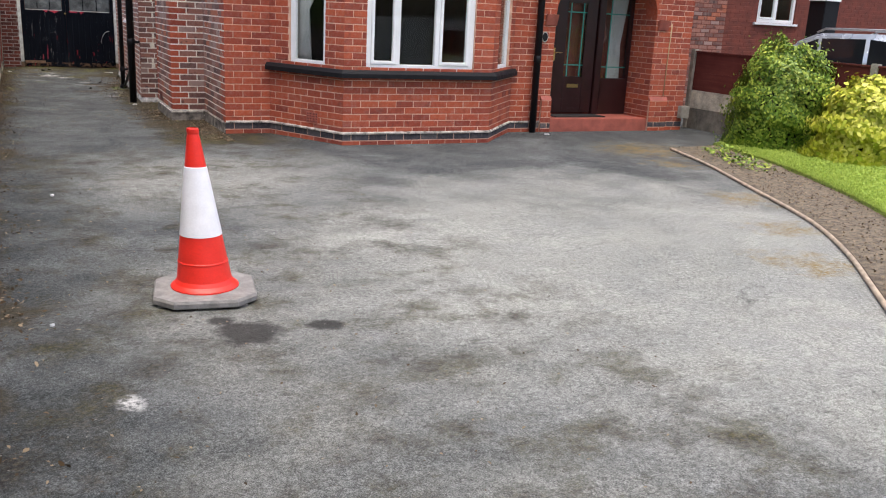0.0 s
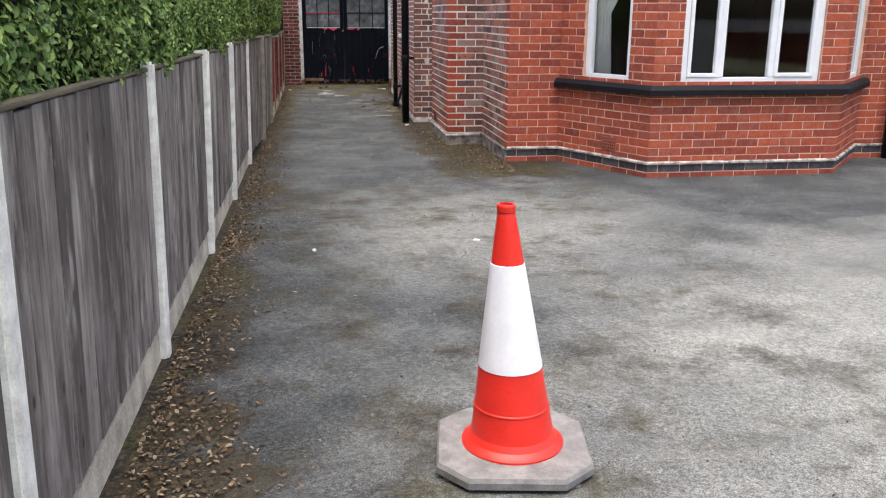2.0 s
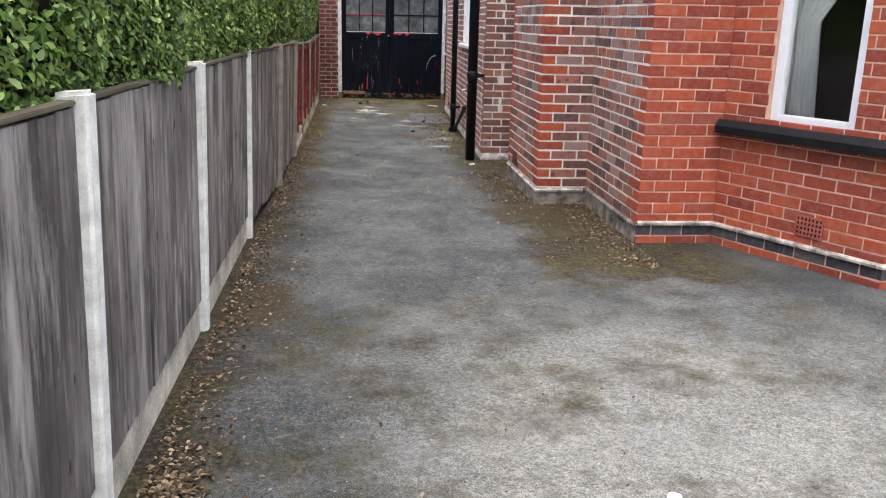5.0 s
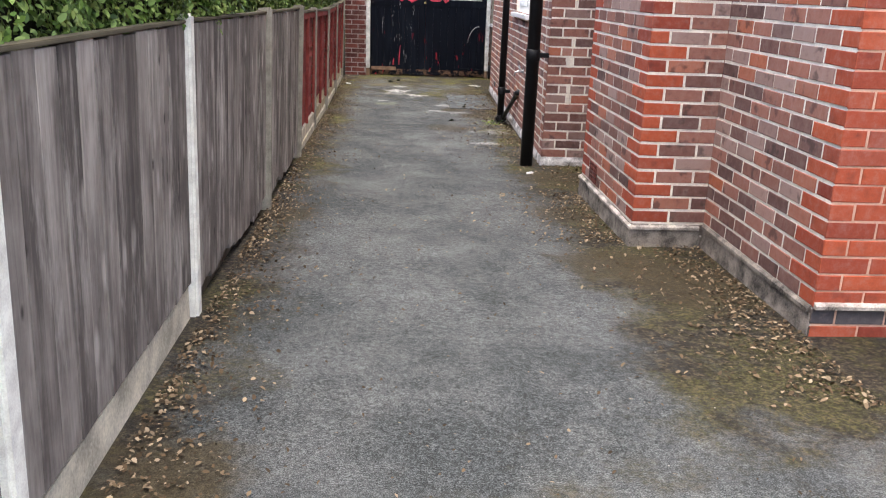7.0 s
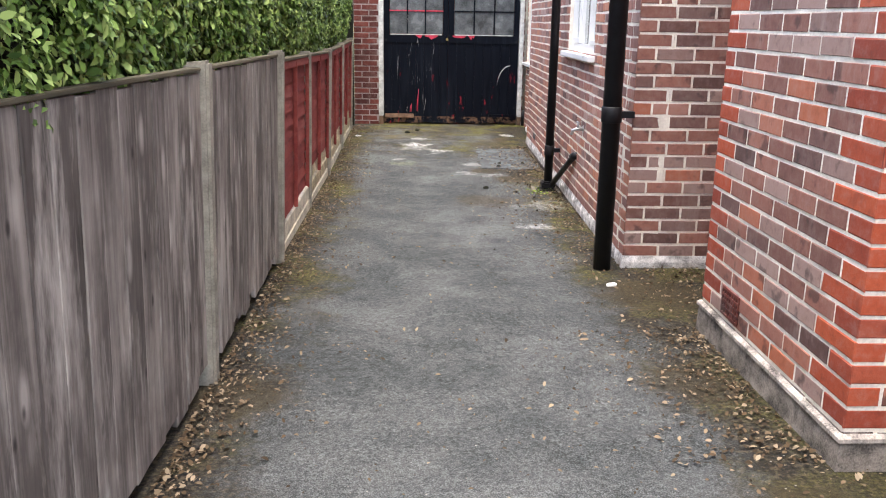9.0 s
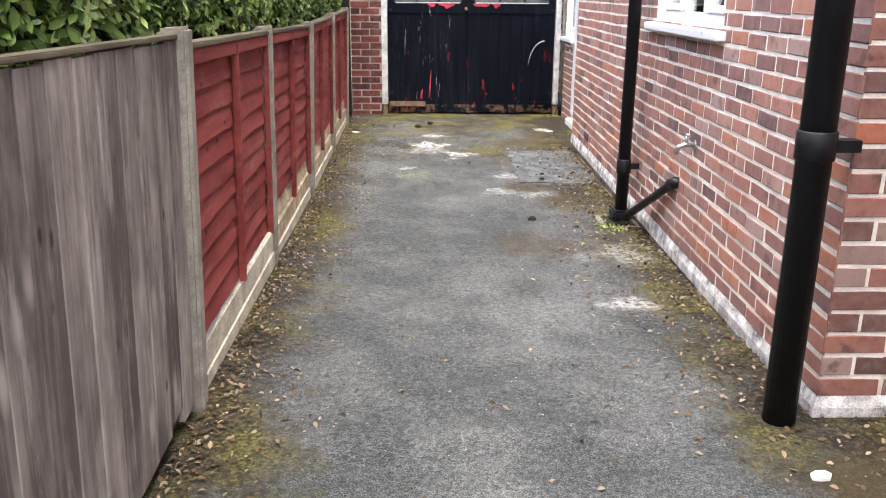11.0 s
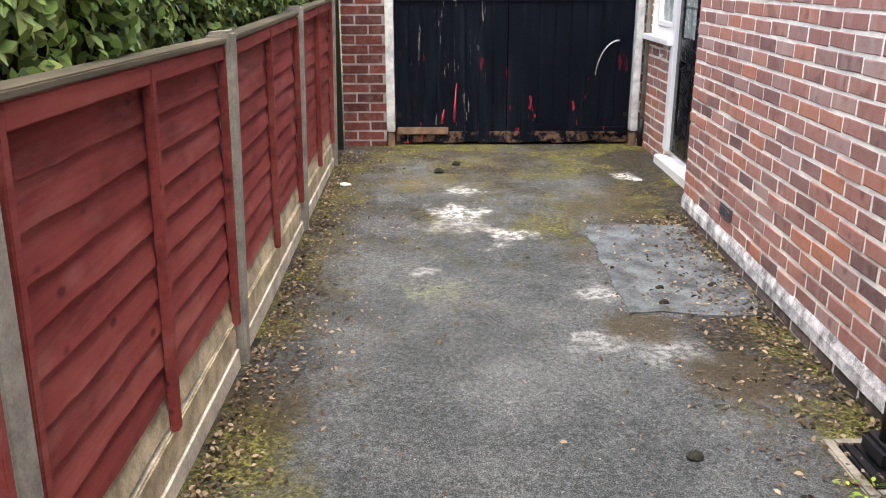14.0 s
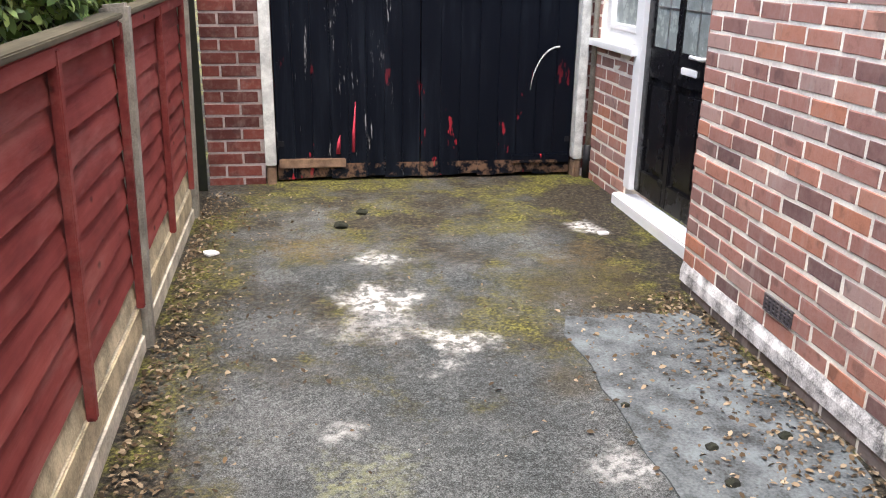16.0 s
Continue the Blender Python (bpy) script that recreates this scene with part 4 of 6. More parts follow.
def arch():
    """Two brick arch haunches under the porch lintel."""
    for s, x in ((1, PO0), (-1, PO1)):
        bm = bmesh.new()
        ring = [(0, 1.60), (0, 2.36)] + [(0.88 * (1 - math.cos(a)), 1.60 + 0.76 * math.sin(a)) for a in [math.pi / 2 * (8 - i) / 8 for i in range(8)]]
        lo = [bm.verts.new((x + s * p[0], RY - 0.002, p[1])) for p in ring]
        hi = [bm.verts.new((x + s * p[0], RY + 0.28, p[1])) for p in ring]
        bm.faces.new(lo); bm.faces.new(hi[::-1])
        for i in range(len(lo)):
            k = (i + 1) % len(lo)
            bm.faces.new((lo[i], lo[k], hi[k], hi[i]))
        solid("arch_haunch", bm, M_FRONT, "red brick haunch of the porch arch", "arch", "porch arch")


arch()


def plaque():
    t = thing("bell_plaque", "oval grey metal number plaque on the brick pillar", "plaque")
    for nm, r, d, mt in (("rim", 1.0, 0.012, M_STEEL), ("face", 0.8, 0.016, M_BLACKPIPE)):
        bm = bmesh.new()
        lo = [bm.verts.new((6.94 + 0.055 * r * math.cos(a), RY - 0.004, 1.27 + 0.075 * r * math.sin(a))) for a in [i * math.tau / 24 for i in range(24)]]
        hi = [bm.verts.new((v.co.x, RY - 0.004 - d, v.co.z)) for v in lo]
        bm.faces.new(hi)
        for i in range(24):
            bm.faces.new((lo[i], lo[(i + 1) % 24], hi[(i + 1) % 24], hi[i]))
        part(nm, bm, mt, t)


plaque()
bm = bmesh.new()
tube(bm, [(9.28, RY - 0.012, 0.42), (9.29, RY - 0.012, 1.0), (9.30, RY - 0.012, 1.55)], 0.008, 8)
solid("cable_conduit", bm, M_TAN, "thin beige cable conduit on the brick pillar", "cable")
solid("meter_box", bbox(9.62, 9.80, RY - 0.10, RY - 0.006, 0.06, 0.26, 0.01), M_GREYPOST, "small grey utility box at the wall foot", "box")


# ---- pipes ----
def downpipe(x, y, r, z0, z1, label, joints, wall_dx=0.0, wall_dy=0.0):
    t = thing("drainpipe", label, "pipe", pose(x, y, 0))
    bm = bmesh.new()
    tube(bm, [(0, 0, z0), (0, 0, z1)], r, 18)
    part("pipe", bm, M_BLACKPIPE, t)
    for z in joints:
        bm = bmesh.new()
        tube(bm, [(0, 0, z - 0.05), (0, 0, z - 0.045), (0, 0, z + 0.045), (0, 0, z + 0.05)], [r + 0.002, r + 0.007, r + 0.007, r + 0.002], 18)
        part("collar", bm, M_BLACKPIPE, t)
        if wall_dx or wall_dy:
            bm = bmesh.new()
            w = 0.5 * r
            box(bm, min(0, wall_dx) - (0 if wall_dx else w), max(0, wall_dx) + (0 if wall_dx else w), min(0, wall_dy) - (0 if wall_dy else w), max(0, wall_dy) + (0 if wall_dy else w), z - 0.02, z + 0.02)
            part("bracket", bm, M_BLACKPIPE, t)
    return t


downpipe(1.545, 15.44, 0.058, gz(15.5) - 0.02, 5.2, "thick black iron soil pipe by the brick corner", (0.82, 2.6), 0.14)
downpipe(1.665, 18.44, 0.042, gz(18.4) + 0.05, 5.2, "black drainpipe ending over a small gully", (0.15, 1.9), 0.115)
downpipe(6.80, RY - 0.075, 0.05, gz(11) - 0.02, 5.2, "dark blue black drainpipe on the front wall", (0.95, 2.6), 0, 0.07)


def waste():
    t = thing("waste_pipe", "black plastic waste pipe slanting from wall to gully", "pipe")
    bm = bmesh.new()
    tube(bm, [(1.78, 17.46, 0.245), (1.735, 17.47, 0.245), (1.725, 17.50, 0.235), (1.685, 18.32, -0.17)], 0.026, 12)
    part("pipe", bm, M_BLACKPIPE, t)
    bm = bmesh.new()
    tube(bm, [(1.772, 17.462, 0.247), (1.725, 17.47, 0.247), (1.717, 17.52, 0.225)], 0.034, 12)
    part("elbow", bm, M_BLACKPIPE, t)
    g = thing("gully", "small square drain gully with black rim", "drain")
    z = gz(18.4)
    bm = bmesh.new()
    for b in ((1.51, 1.55, 18.26, 18.60, z - 0.03, z + 0.012), (1.75, 1.776, 18.26, 18.60, z - 0.03, z + 0.012), (1.55, 1.75, 18.26, 18.30, z - 0.03, z + 0.012), (1.55, 1.75, 18.56, 18.60, z - 0.03, z + 0.012)):
        box(bm, *b)
    part("kerb", bevelled(bm, 0.006), M_DARKBOARD, g)
    bm = bmesh.new()
    box(bm, 1.555, 1.745, 18.305, 18.555, z + 0.004, z + 0.012)
    for i in range(5):
        box(bm, 1.565 + 0.036 * i, 1.580 + 0.036 * i, 18.31, 18.55, z + 0.012, z + 0.022)
    part("grate", bm, M_BLACKPIPE, g)
    part("hopper", bbox(1.60, 1.73, 18.36, 18.52, z + 0.024, z + 0.095, 0.015), M_BLACKPIPE, g)


waste()


def tap():
    t = thing("garden_tap", "old grey metal outside tap on the brick wall", "tap")
    x, y, z = 1.742, 17.22, 0.51
    bm = bmesh.new()
    tube(bm, [(x + 0.02, y, z), (x - 0.06, y, z), (x - 0.09, y + 0.005, z - 0.012), (x - 0.10, y + 0.005, z - 0.05)], 0.014, 12)
    part("spout", bm, M_STEEL, t)
    bm = bmesh.new()
    tube(bm, [(x - 0.05, y, z), (x - 0.05, y, z + 0.05)], 0.010, 10)
    tube(bm, [(x - 0.05, y - 0.04, z + 0.055), (x - 0.05, y + 0.04, z + 0.055)], 0.008, 10)
    part("handle", bm, M_STEEL, t)
    bm = bmesh.new()
    tube(bm, [(x, y, z), (x - 0.008, y, z)], 0.03, 16)
    part("wall_plate", bm, M_STEEL, t)


tap()


def air_brick(m, u, z, label, mat):
    t = thing("air_brick", label, "vent", m @ Matrix.Translation((u, 0, z)))
    part("back", bbox(0.006, 0.206, -0.007, 0.02, 0.006, 0.134, 0), M_BLACKPIPE, t)
    bm = bmesh.new()
    for i in range(8):
        box(bm, i * 0.028, i * 0.028 + 0.013, -0.012, -0.006, 0, 0.14)
    for k in range(5):
        box(bm, 0, 0.209, -0.0125, -0.0065, k * 0.0318, k * 0.0318 + 0.012)
    part("grille", bm, mat, t)


air_brick(wall_b.matrix_world, 0.70, 0.085, "terracotta air brick with a grid of holes", M_STEP)
air_brick(wall_h.matrix_world, 0.28, 0.02, "dark air brick low in the chimney breast", M_GARAGE)
air_brick(wall_l.matrix_world @ Matrix.Diagonal((1, 1, 0.5, 1)), 0.78, -0.06, "dark air brick low in the side wall", M_BLUE)


# ---- garage and side door ----
def garage_doors():
    y, zb = GYD + 0.05, gz(GYD) + 0.012
    t = thing("garage_frame", "flaking white painted timber garage door frame", "door frame", kind="structure")
    for x0, x1 in ((-0.198, -0.125), (1.985, 2.048)):
        p = part("jamb", bbox(x0, x1, GYD - 0.03, y + 0.09, zb + 0.12, 2.05, 0.006), M_FLAKEWHITE, t)
        part("rotten_foot", bbox(x0 + 0.006, x1 - 0.004, GYD - 0.024, y + 0.085, zb - 0.04, zb + 0.119, 0.012), M_ROTWOOD, t, "rotten bare timber foot")
    part("head", bbox(-0.124, 1.984, GYD - 0.03, y + 0.09, 1.98, 2.05), M_FLAKEWHITE, t)
    for nm, x0, x1 in (("door_2", -0.118, 0.874), ("door_3", 0.880, 1.979)):
        d = thing(nm, "closed black garage door leaf with flaking paint and small panes", "door", kind="structure")
        n = 8
        w = (x1 - x0) / n
        for i in range(n):
            part("board", bbox(x0 + i * w + 0.0004, x0 + (i + 1) * w - 0.0004, y, y + 0.03, zb + 0.01 * ((i * 7) % 3) * 0.8, 1.08, 0.003), M_GARDOOR, d)
        for a, b in ((x0, x0 + 0.085), (x1 - 0.075, x1)):
            part("stile", bbox(a, b, y - 0.004, y + 0.04, 1.10, 1.97, 0.004), M_GARDOOR, d)
        part("rail", bbox(x0, x1, y - 0.012, y + 0.04, 1.03, 1.15, 0.005), M_GARDOOR, d)
        part("rail", bbox(x0 + 0.085, x1 - 0.075, y - 0.004, y + 0.04, 1.86, 1.97, 0.004), M_GARDOOR, d)
        pw = (x1 - x0 - 0.16) / 3
        for i in range(3):
            for r in range(2):
                a, z = x0 + 0.085 + i * pw, 1.17 + r * 0.345
                part("pane", bbox(a + 0.008, a + pw - 0.008, y + 0.015, y + 0.02, z, z + 0.335, 0), M_GARGLASS, d, "dusty dark glass pane")
        for i in (1, 2):
            part("glazing_bar", bbox(x0 + 0.085 + i * pw - 0.011, x0 + 0.085 + i * pw + 0.011, y - 0.002, y + 0.03, 1.151, 1.859, 0.003), M_GARDOOR, d)
        part("glazing_bar", bbox(x0 + 0.086, x1 - 0.076, y + 0.001, y + 0.028, 1.502, 1.522, 0.003), M_FLAKERED if nm == "door_2" else M_GARDOOR, d)
        part("bare_edge", bbox(x0 + 0.10, x1 - 0.09, y - 0.010, y + 0.012, 1.152, 1.165, 0.002), M_FLAKEWHITE, d, "line of bare pale paint")
        # flakes of lost paint along the rail
        rng = random.Random(nm)
        bm = bmesh.new()
        for c, wd in (((x1 - 0.26, 0.10), (x1 - 0.45, 0.05)) if nm == "door_2" else ((x0 + 0.17, 0.10), (x0 + 0.36, 0.05))):
            top = [(c - wd + 2 * wd * i / 6, 1.149) for i in range(7)]
            bot = [(c + wd - 2 * wd * i / 6, 1.149 - rng.uniform(0.02, 0.075) * math.sin(math.pi * (i + 0.5) / 7)) for i in range(7)]
            v = [bm.verts.new((p[0], y - 0.0145, p[1])) for p in top + bot]
            f = bm.faces.new(v)
            e = bmesh.ops.extrude_face_region(bm, geom=[f])
            bmesh.ops.translate(bm, verts=[q for q in e["geom"] if isinstance(q, bmesh.types.BMVert)], vec=(0, 0.002, 0))
        part("paint_flake", bm, M_FLAKERED, d, "patch of exposed red undercoat")
        fx0, fx1 = (x0 + 0.01, x0 + 0.47) if nm == "door_2" else (x1 - 0.44, x1 - 0.01)
        part("foot_board", bbox(fx0, fx1, y - 0.022, y - 0.001, zb + 0.085, zb + 0.15, 0.006), M_ROTWOOD if nm == "door_2" else M_GARDOOR, d, "nailed repair board")
        for z in (0.05, 1.07):
            bm = bbox(x0 + 0.004 if nm == "door_2" else x1 - 0.05, x0 + 0.05 if nm == "door_2" else x1 - 0.004, y - 0.018, y - 0.013, z - 0.02, z + 0.02, 0.003)
            part("hinge", bm, M_BLACKPIPE, d)
    # long pale scratch and red runs
    bm = bmesh.new()
    pts = [(1.66 + 0.20 * (i / 8) ** 1.6, y - 0.0015, 0.40 + 0.30 * math.sin(i / 8 * math.pi / 2)) for i in range(9)]
    tube(bm, pts, [0.002 + 0.006 * i / 8 for i in range(9)], 6)
    solid("scratch", bm, M_FLAKEWHITE, "curved pale scrape in the black door paint", "scratch")
    bm = bmesh.new()
    tube(bm, [(0.405, y - 0.001, -0.02), (0.41, y - 0.001, 0.12), (0.425, y - 0.001, 0.33)], [0.013, 0.011, 0.002], 6)
    tube(bm, [(0.30, y - 0.001, -0.03), (0.305, y - 0.001, 0.05), (0.315, y - 0.001, 0.10)], [0.018, 0.012, 0.002], 6)
    solid("paint_run", bm, M_FLAKERED, "red undercoat showing through black door paint", "paint")
    bm = bmesh.new()
    tube(bm, [(2.085, GYD - 0.04, -0.02), (2.085, GYD - 0.04, 2.5)], 0.022, 10)
    solid("rain_pipe", bm, M_GREYPOST, "thin beige pipe beside the garage frame", "pipe")
    bm = bmesh.new()
    tube(bm, [(2.085, GYD - 0.04, gz(23.6) - 0.02), (2.085, GYD - 0.04, 0.02)], 0.032, 10)
    solid("rain_pipe_shoe", bm, M_BLACKPIPE, "black pipe end at the garage corner", "pipe")
    bm = bmesh.new()
    tube(bm, [(0.86, y - 0.001, 1.09), (0.86, y - 0.02, 1.09)], 0.02, 14)
    solid("door_lock", bm, M_BRASS, "round brass rim lock on the garage door", "lock")


garage_doors()


def side_door():
    t = thing("door_4", "closed black panelled side door in a white frame", "door", kind="structure")
    x = DX + 0.02
    for a, b in ((22.775, 22.878), (21.805, 21.88)):
        part("jamb", bbox(x - 0.04, x + 0.06, a, b, -0.10, 2.14), M_UPVC, t)
    part("head", bbox(x - 0.04, x + 0.06, 21.881, 22.774, 2.07, 2.14), M_UPVC, t)
    part("threshold", bbox(x - 0.085, x + 0.07, 21.79, 22.95, -0.26, -0.155, 0.01), M_UPVC, t, "white plastic threshold")
    bm = bmesh.new()
    for b in ((21.882, 21.98, -0.098, 2.06), (22.68, 22.773, -0.098, 2.06), (22.30, 22.36, -0.098, 2.06), (21.98, 22.30, 0.62, 0.80), (22.36, 22.68, 0.62, 0.80), (21.98, 22.30, -0.098, 0.05), (22.36, 22.68, -0.098, 0.05), (21.98, 22.30, 1.9, 2.06), (22.36, 22.68, 1.9, 2.06)):
        box(bm, x - 0.01, x + 0.035, *b)
    leaf = part("door_leaf", bevelled(bm, 0.006), M_BLACKDOOR, t)
    for a, b in ((21.98, 22.30), (22.36, 22.68)):
        part("panel", bbox(x - 0.004, x + 0.03, a + 0.03, b - 0.03, 0.08, 0.59, 0.012), M_BLACKDOOR, t)
        part("panel_back", bbox(x + 0.012, x + 0.03, a, b, 0.05, 0.62, 0), M_BLACKDOOR, t)
        part("pane", bbox(x + 0.005, x + 0.015, a, b, 0.80, 1.90, 0), M_FROST, t, "patterned frosted glass")
        bm = bmesh.new()
        c = (a + b) / 2
        for z in (1.02, 1.10):
            box(bm, x - 0.001, x + 0.006, a + 0.02, b - 0.02, z, z + 0.008)
        box(bm, x - 0.001, x + 0.0055, c - 0.03, c - 0.02, 0.80, 1.3)
        part("leading", bm, M_STEEL, t)
    part("letter_plate", bbox(x - 0.022, x - 0.011, 22.05, 22.24, 0.69, 0.73), M_UPVC, t, "white letter plate")
    bm = bmesh.new()
    tube(bm, [(x - 0.01, 21.93, 0.80), (x - 0.06, 21.93, 0.80), (x - 0.06, 22.06, 0.80)], 0.011, 8)
    part("door_handle", bm, M_UPVC, t, "white lever handle")


side_door()


# ---- fence ----
FX = -0.58


def fx(y):
    """The fence line, which bows a little towards the drive by the middle posts."""
    return float(np.interp(y, (12, 13.6, 15.6, 17.5), (-0.595, -0.55, -0.545, -0.575)))


POSTS = (-5.4, -3.53, -1.66, 0.21, 2.08, 3.88, 5.83, 7.74, 9.57, 11.52, 13.60, 15.58, 17.46, 19.30, 21.15, 22.92)


def post_mesh(w=0.10, d=0.10, h=1.72):
    bm = bmesh.new()
    v = box(bm, -d, 0, -w / 2, w / 2, -0.35, h - 0.35)
    bevelled(bm, 0.012, 2)
    for q in bm.verts:
        if q.co.z > h - 0.38:
            q.co.z -= max(0, -q.co.x - 0.03) * 0.15
    return bm


first = {}
rng = random.Random(4)
for y in POSTS:
    pale = y < 12
    if pale not in first:
        ob = solid("fence_post", post_mesh(0.086 if pale else 0.08), M_PALEPOST if pale else M_GREYPOST, "pale concrete fence post" if pale else "grey lichen stained concrete fence post", "fence post", "driveway fence posts", m=pose(fx(y), y, gz(y) + 0.0, rng.uniform(-0.5, 0.5), 1.6 + rng.uniform(-0.4, 0.4)))
        first[pale] = ob
    else:
        copy_thing(first[pale], pose(fx(y), y, gz(y) - (0.03 if y > 16 else 0), rng.uniform(-0.6, 0.6), 1.6 + rng.uniform(-0.4, 0.4)))


def grey_panel(y0, y1):
    rng = random.Random(int(y0 * 100))
    FX = (fx(y0) + fx(y1)) / 2
    tilt = math.degrees(math.atan2(gz(y1) - gz(y0), y1 - y0))
    t = thing("fence", "weathered grey vertical board fence panel", "fence", pose(fx(y0) - 0.038, y0 + 0.051, gz(y0), tilt, 1.6, math.degrees(math.atan2(fx(y0) - fx(y1), y1 - y0))), "grey fence panels")
    L = y1 - y0 - 0.102
    n = 13
    w = L / n
    low = 0.17 if y0 < 11 else 0.06
    for i in range(n):
        bm = bmesh.new()
        top = 1.325 + rng.uniform(-0.006, 0.006)
        foot = low + (rng.uniform(-0.03, 0.05) if y0 > 11 else 0.0)
        v = box(bm, -0.012, 0.010, i * w, (i + 1) * w + 0.008, foot, top)
        a, b = (0.003, -0.003) if i % 2 else (0.0, -0.002)
        for q in v:
            if q.co.x > 0:
                q.co.x += (a if q.co.y < (i + 0.5) * w else b) + rng.uniform(-0.002, 0.002)
        part("board", bevelled(bm, 0.002, 1), M_GREYWOOD, t)
    part("capping", bbox(-0.03, 0.016, 0, L, 1.331, 1.345, 0.003), M_CAPWOOD, t)
    if y0 < 11:
        solid("gravel_board", bbox(FX - 0.085, FX - 0.035, y0 + 0.052, y1 - 0.052, min(gz(y0), gz(y1)) - 0.1, min(gz(y0), gz(y1)) + 0.165, 0.008), M_GRAVELB, "stained concrete gravel board under the fence", "gravel board", "gravel boards")
    else:
        bm = bmesh.new()
        n2 = 24
        rows = [[], []]
        zz = gz((y0 + y1) / 2)
        for i in range(n2 + 1):
            yy = y0 + 0.05 + (y1 - y0 - 0.1) * i / n2
            rows[0].append(bm.verts.new((FX - 0.075, yy, zz - 0.1)))
            rows[1].append(bm.verts.new((FX - 0.070, yy, zz + 0.09 + rng.uniform(-0.02, 0.02))))
        for i in range(n2):
            bm.faces.new((rows[0][i], rows[0][i + 1], rows[1][i + 1], rows[1][i]))
        bmesh.ops.solidify(bm, geom=bm.faces[:], thickness=0.03)
        solid("earth_bank", bm, M_SOIL, "crumbling dark earth under the fence boards", "soil")


def red_panel(y0, y1):
    rng = random.Random(int(y0 * 100))
    FX = (fx(y0) + fx(y1)) / 2
    tilt = math.degrees(math.atan2(gz(y1) - gz(y0), y1 - y0))
    t = thing("fence", "red stained overlapping slat fence panel with paler worn slats", "fence", pose(fx(y0) - 0.055, y0 + 0.051, gz(y0) - 0.02, tilt, 1.2, math.degrees(math.atan2(fx(y0) - fx(y1), y1 - y0))), "red fence panels")
    L = y1 - y0 - 0.102
    n = 10
    z0, z1 = 0.24, 1.27
    h = (z1 - z0) / n
    seg = 26
    for k in range(n):
        bm = bmesh.new()
        ph, am = rng.uniform(0, 6.28), rng.uniform(0.002, 0.005)
        jag = [rng.uniform(-0.003, 0.003) for _ in range(seg + 1)]
        rows = []
        for (x, zz, e) in ((0.012, z0 + k * h - 0.012, 1), (-0.006, z0 + (k + 1) * h + 0.02, 0), (-0.014, z0 + (k + 1) * h + 0.02, 0), (0.005, z0 + k * h - 0.012, 1)):
            rows.append([bm.verts.new((x, L * i / seg, zz + (am * math.sin(ph + i * 0.45) + 0.5 * am * math.sin(1.2 * i + ph * 2) + jag[i]) * e)) for i in range(seg + 1)])
        for a, b in ((0, 1), (1, 2), (2, 3), (3, 0)):
            for i in range(seg):
                bm.faces.new((rows[a][i], rows[a][i + 1], rows[b][i + 1], rows[b][i]))
        bm.faces.new([r[0] for r in rows]); bm.faces.new([r[-1] for r in rows][::-1])
        bare = k == 0 and y0 > 16.5
        part("slat", bm, M_RAWWOOD if bare else M_REDWOOD, t, "bare yellowed slat" if bare else "")
    for a, b in ((0.0, 0.032), (L / 2 - 0.018, L / 2 + 0.018), (L - 0.032, L)):
        part("batten", bbox(0.012, 0.042, a, b, z0 - 0.03, z1 + 0.03, 0.004), M_REDWOOD, t)
    part("top_rail", bbox(0.010, 0.038, 0.033, L - 0.033, z1 - 0.015, z1 + 0.04, 0.004), M_REDWOOD, t)
    part("capping", bbox(-0.03, 0.046, 0, L, z1 + 0.042, z1 + 0.062, 0.004), M_CAPWOOD, t)
    zb = min(gz(y0), gz(y1)) - 0.02
    solid("gravel_board", bbox(FX - 0.075, FX - 0.030, y0 + 0.052, y1 - 0.052, zb + 0.115, zb + 0.225, 0.006), M_GRAVELB if y0 < 17 else M_RAWWOOD, "faded timber board under the red fence", "gravel board", "gravel boards")
    solid("gravel_board", bbox(FX - 0.085, FX - 0.022, y0 + 0.052, y1 - 0.052, zb - 0.12, zb + 0.113, 0.01), M_GRAVELB, "mossy concrete gravel board under the red fence", "gravel board", "gravel boards")


for a, b in zip(POSTS, POSTS[1:]):
    (grey_panel if b < 15.7 else red_panel)(a, b)


# Added boards, near black in place of the shade in this gap.
t = thing("gap_fence", "added near-black boards standing in for shade in the garage gap", "fence")
for i in range(5):
    part("board", bbox(-0.80, -0.775, 22.99 + i * 0.13, 23.115 + i * 0.13, gz(23.2) - 0.1, 1.3, 0.003), M_INNER, t)

part("board", bbox(-0.774, -0.578, 23.50, 23.53, gz(23.2) - 0.1, 1.6, 0.003), M_INNER, t)

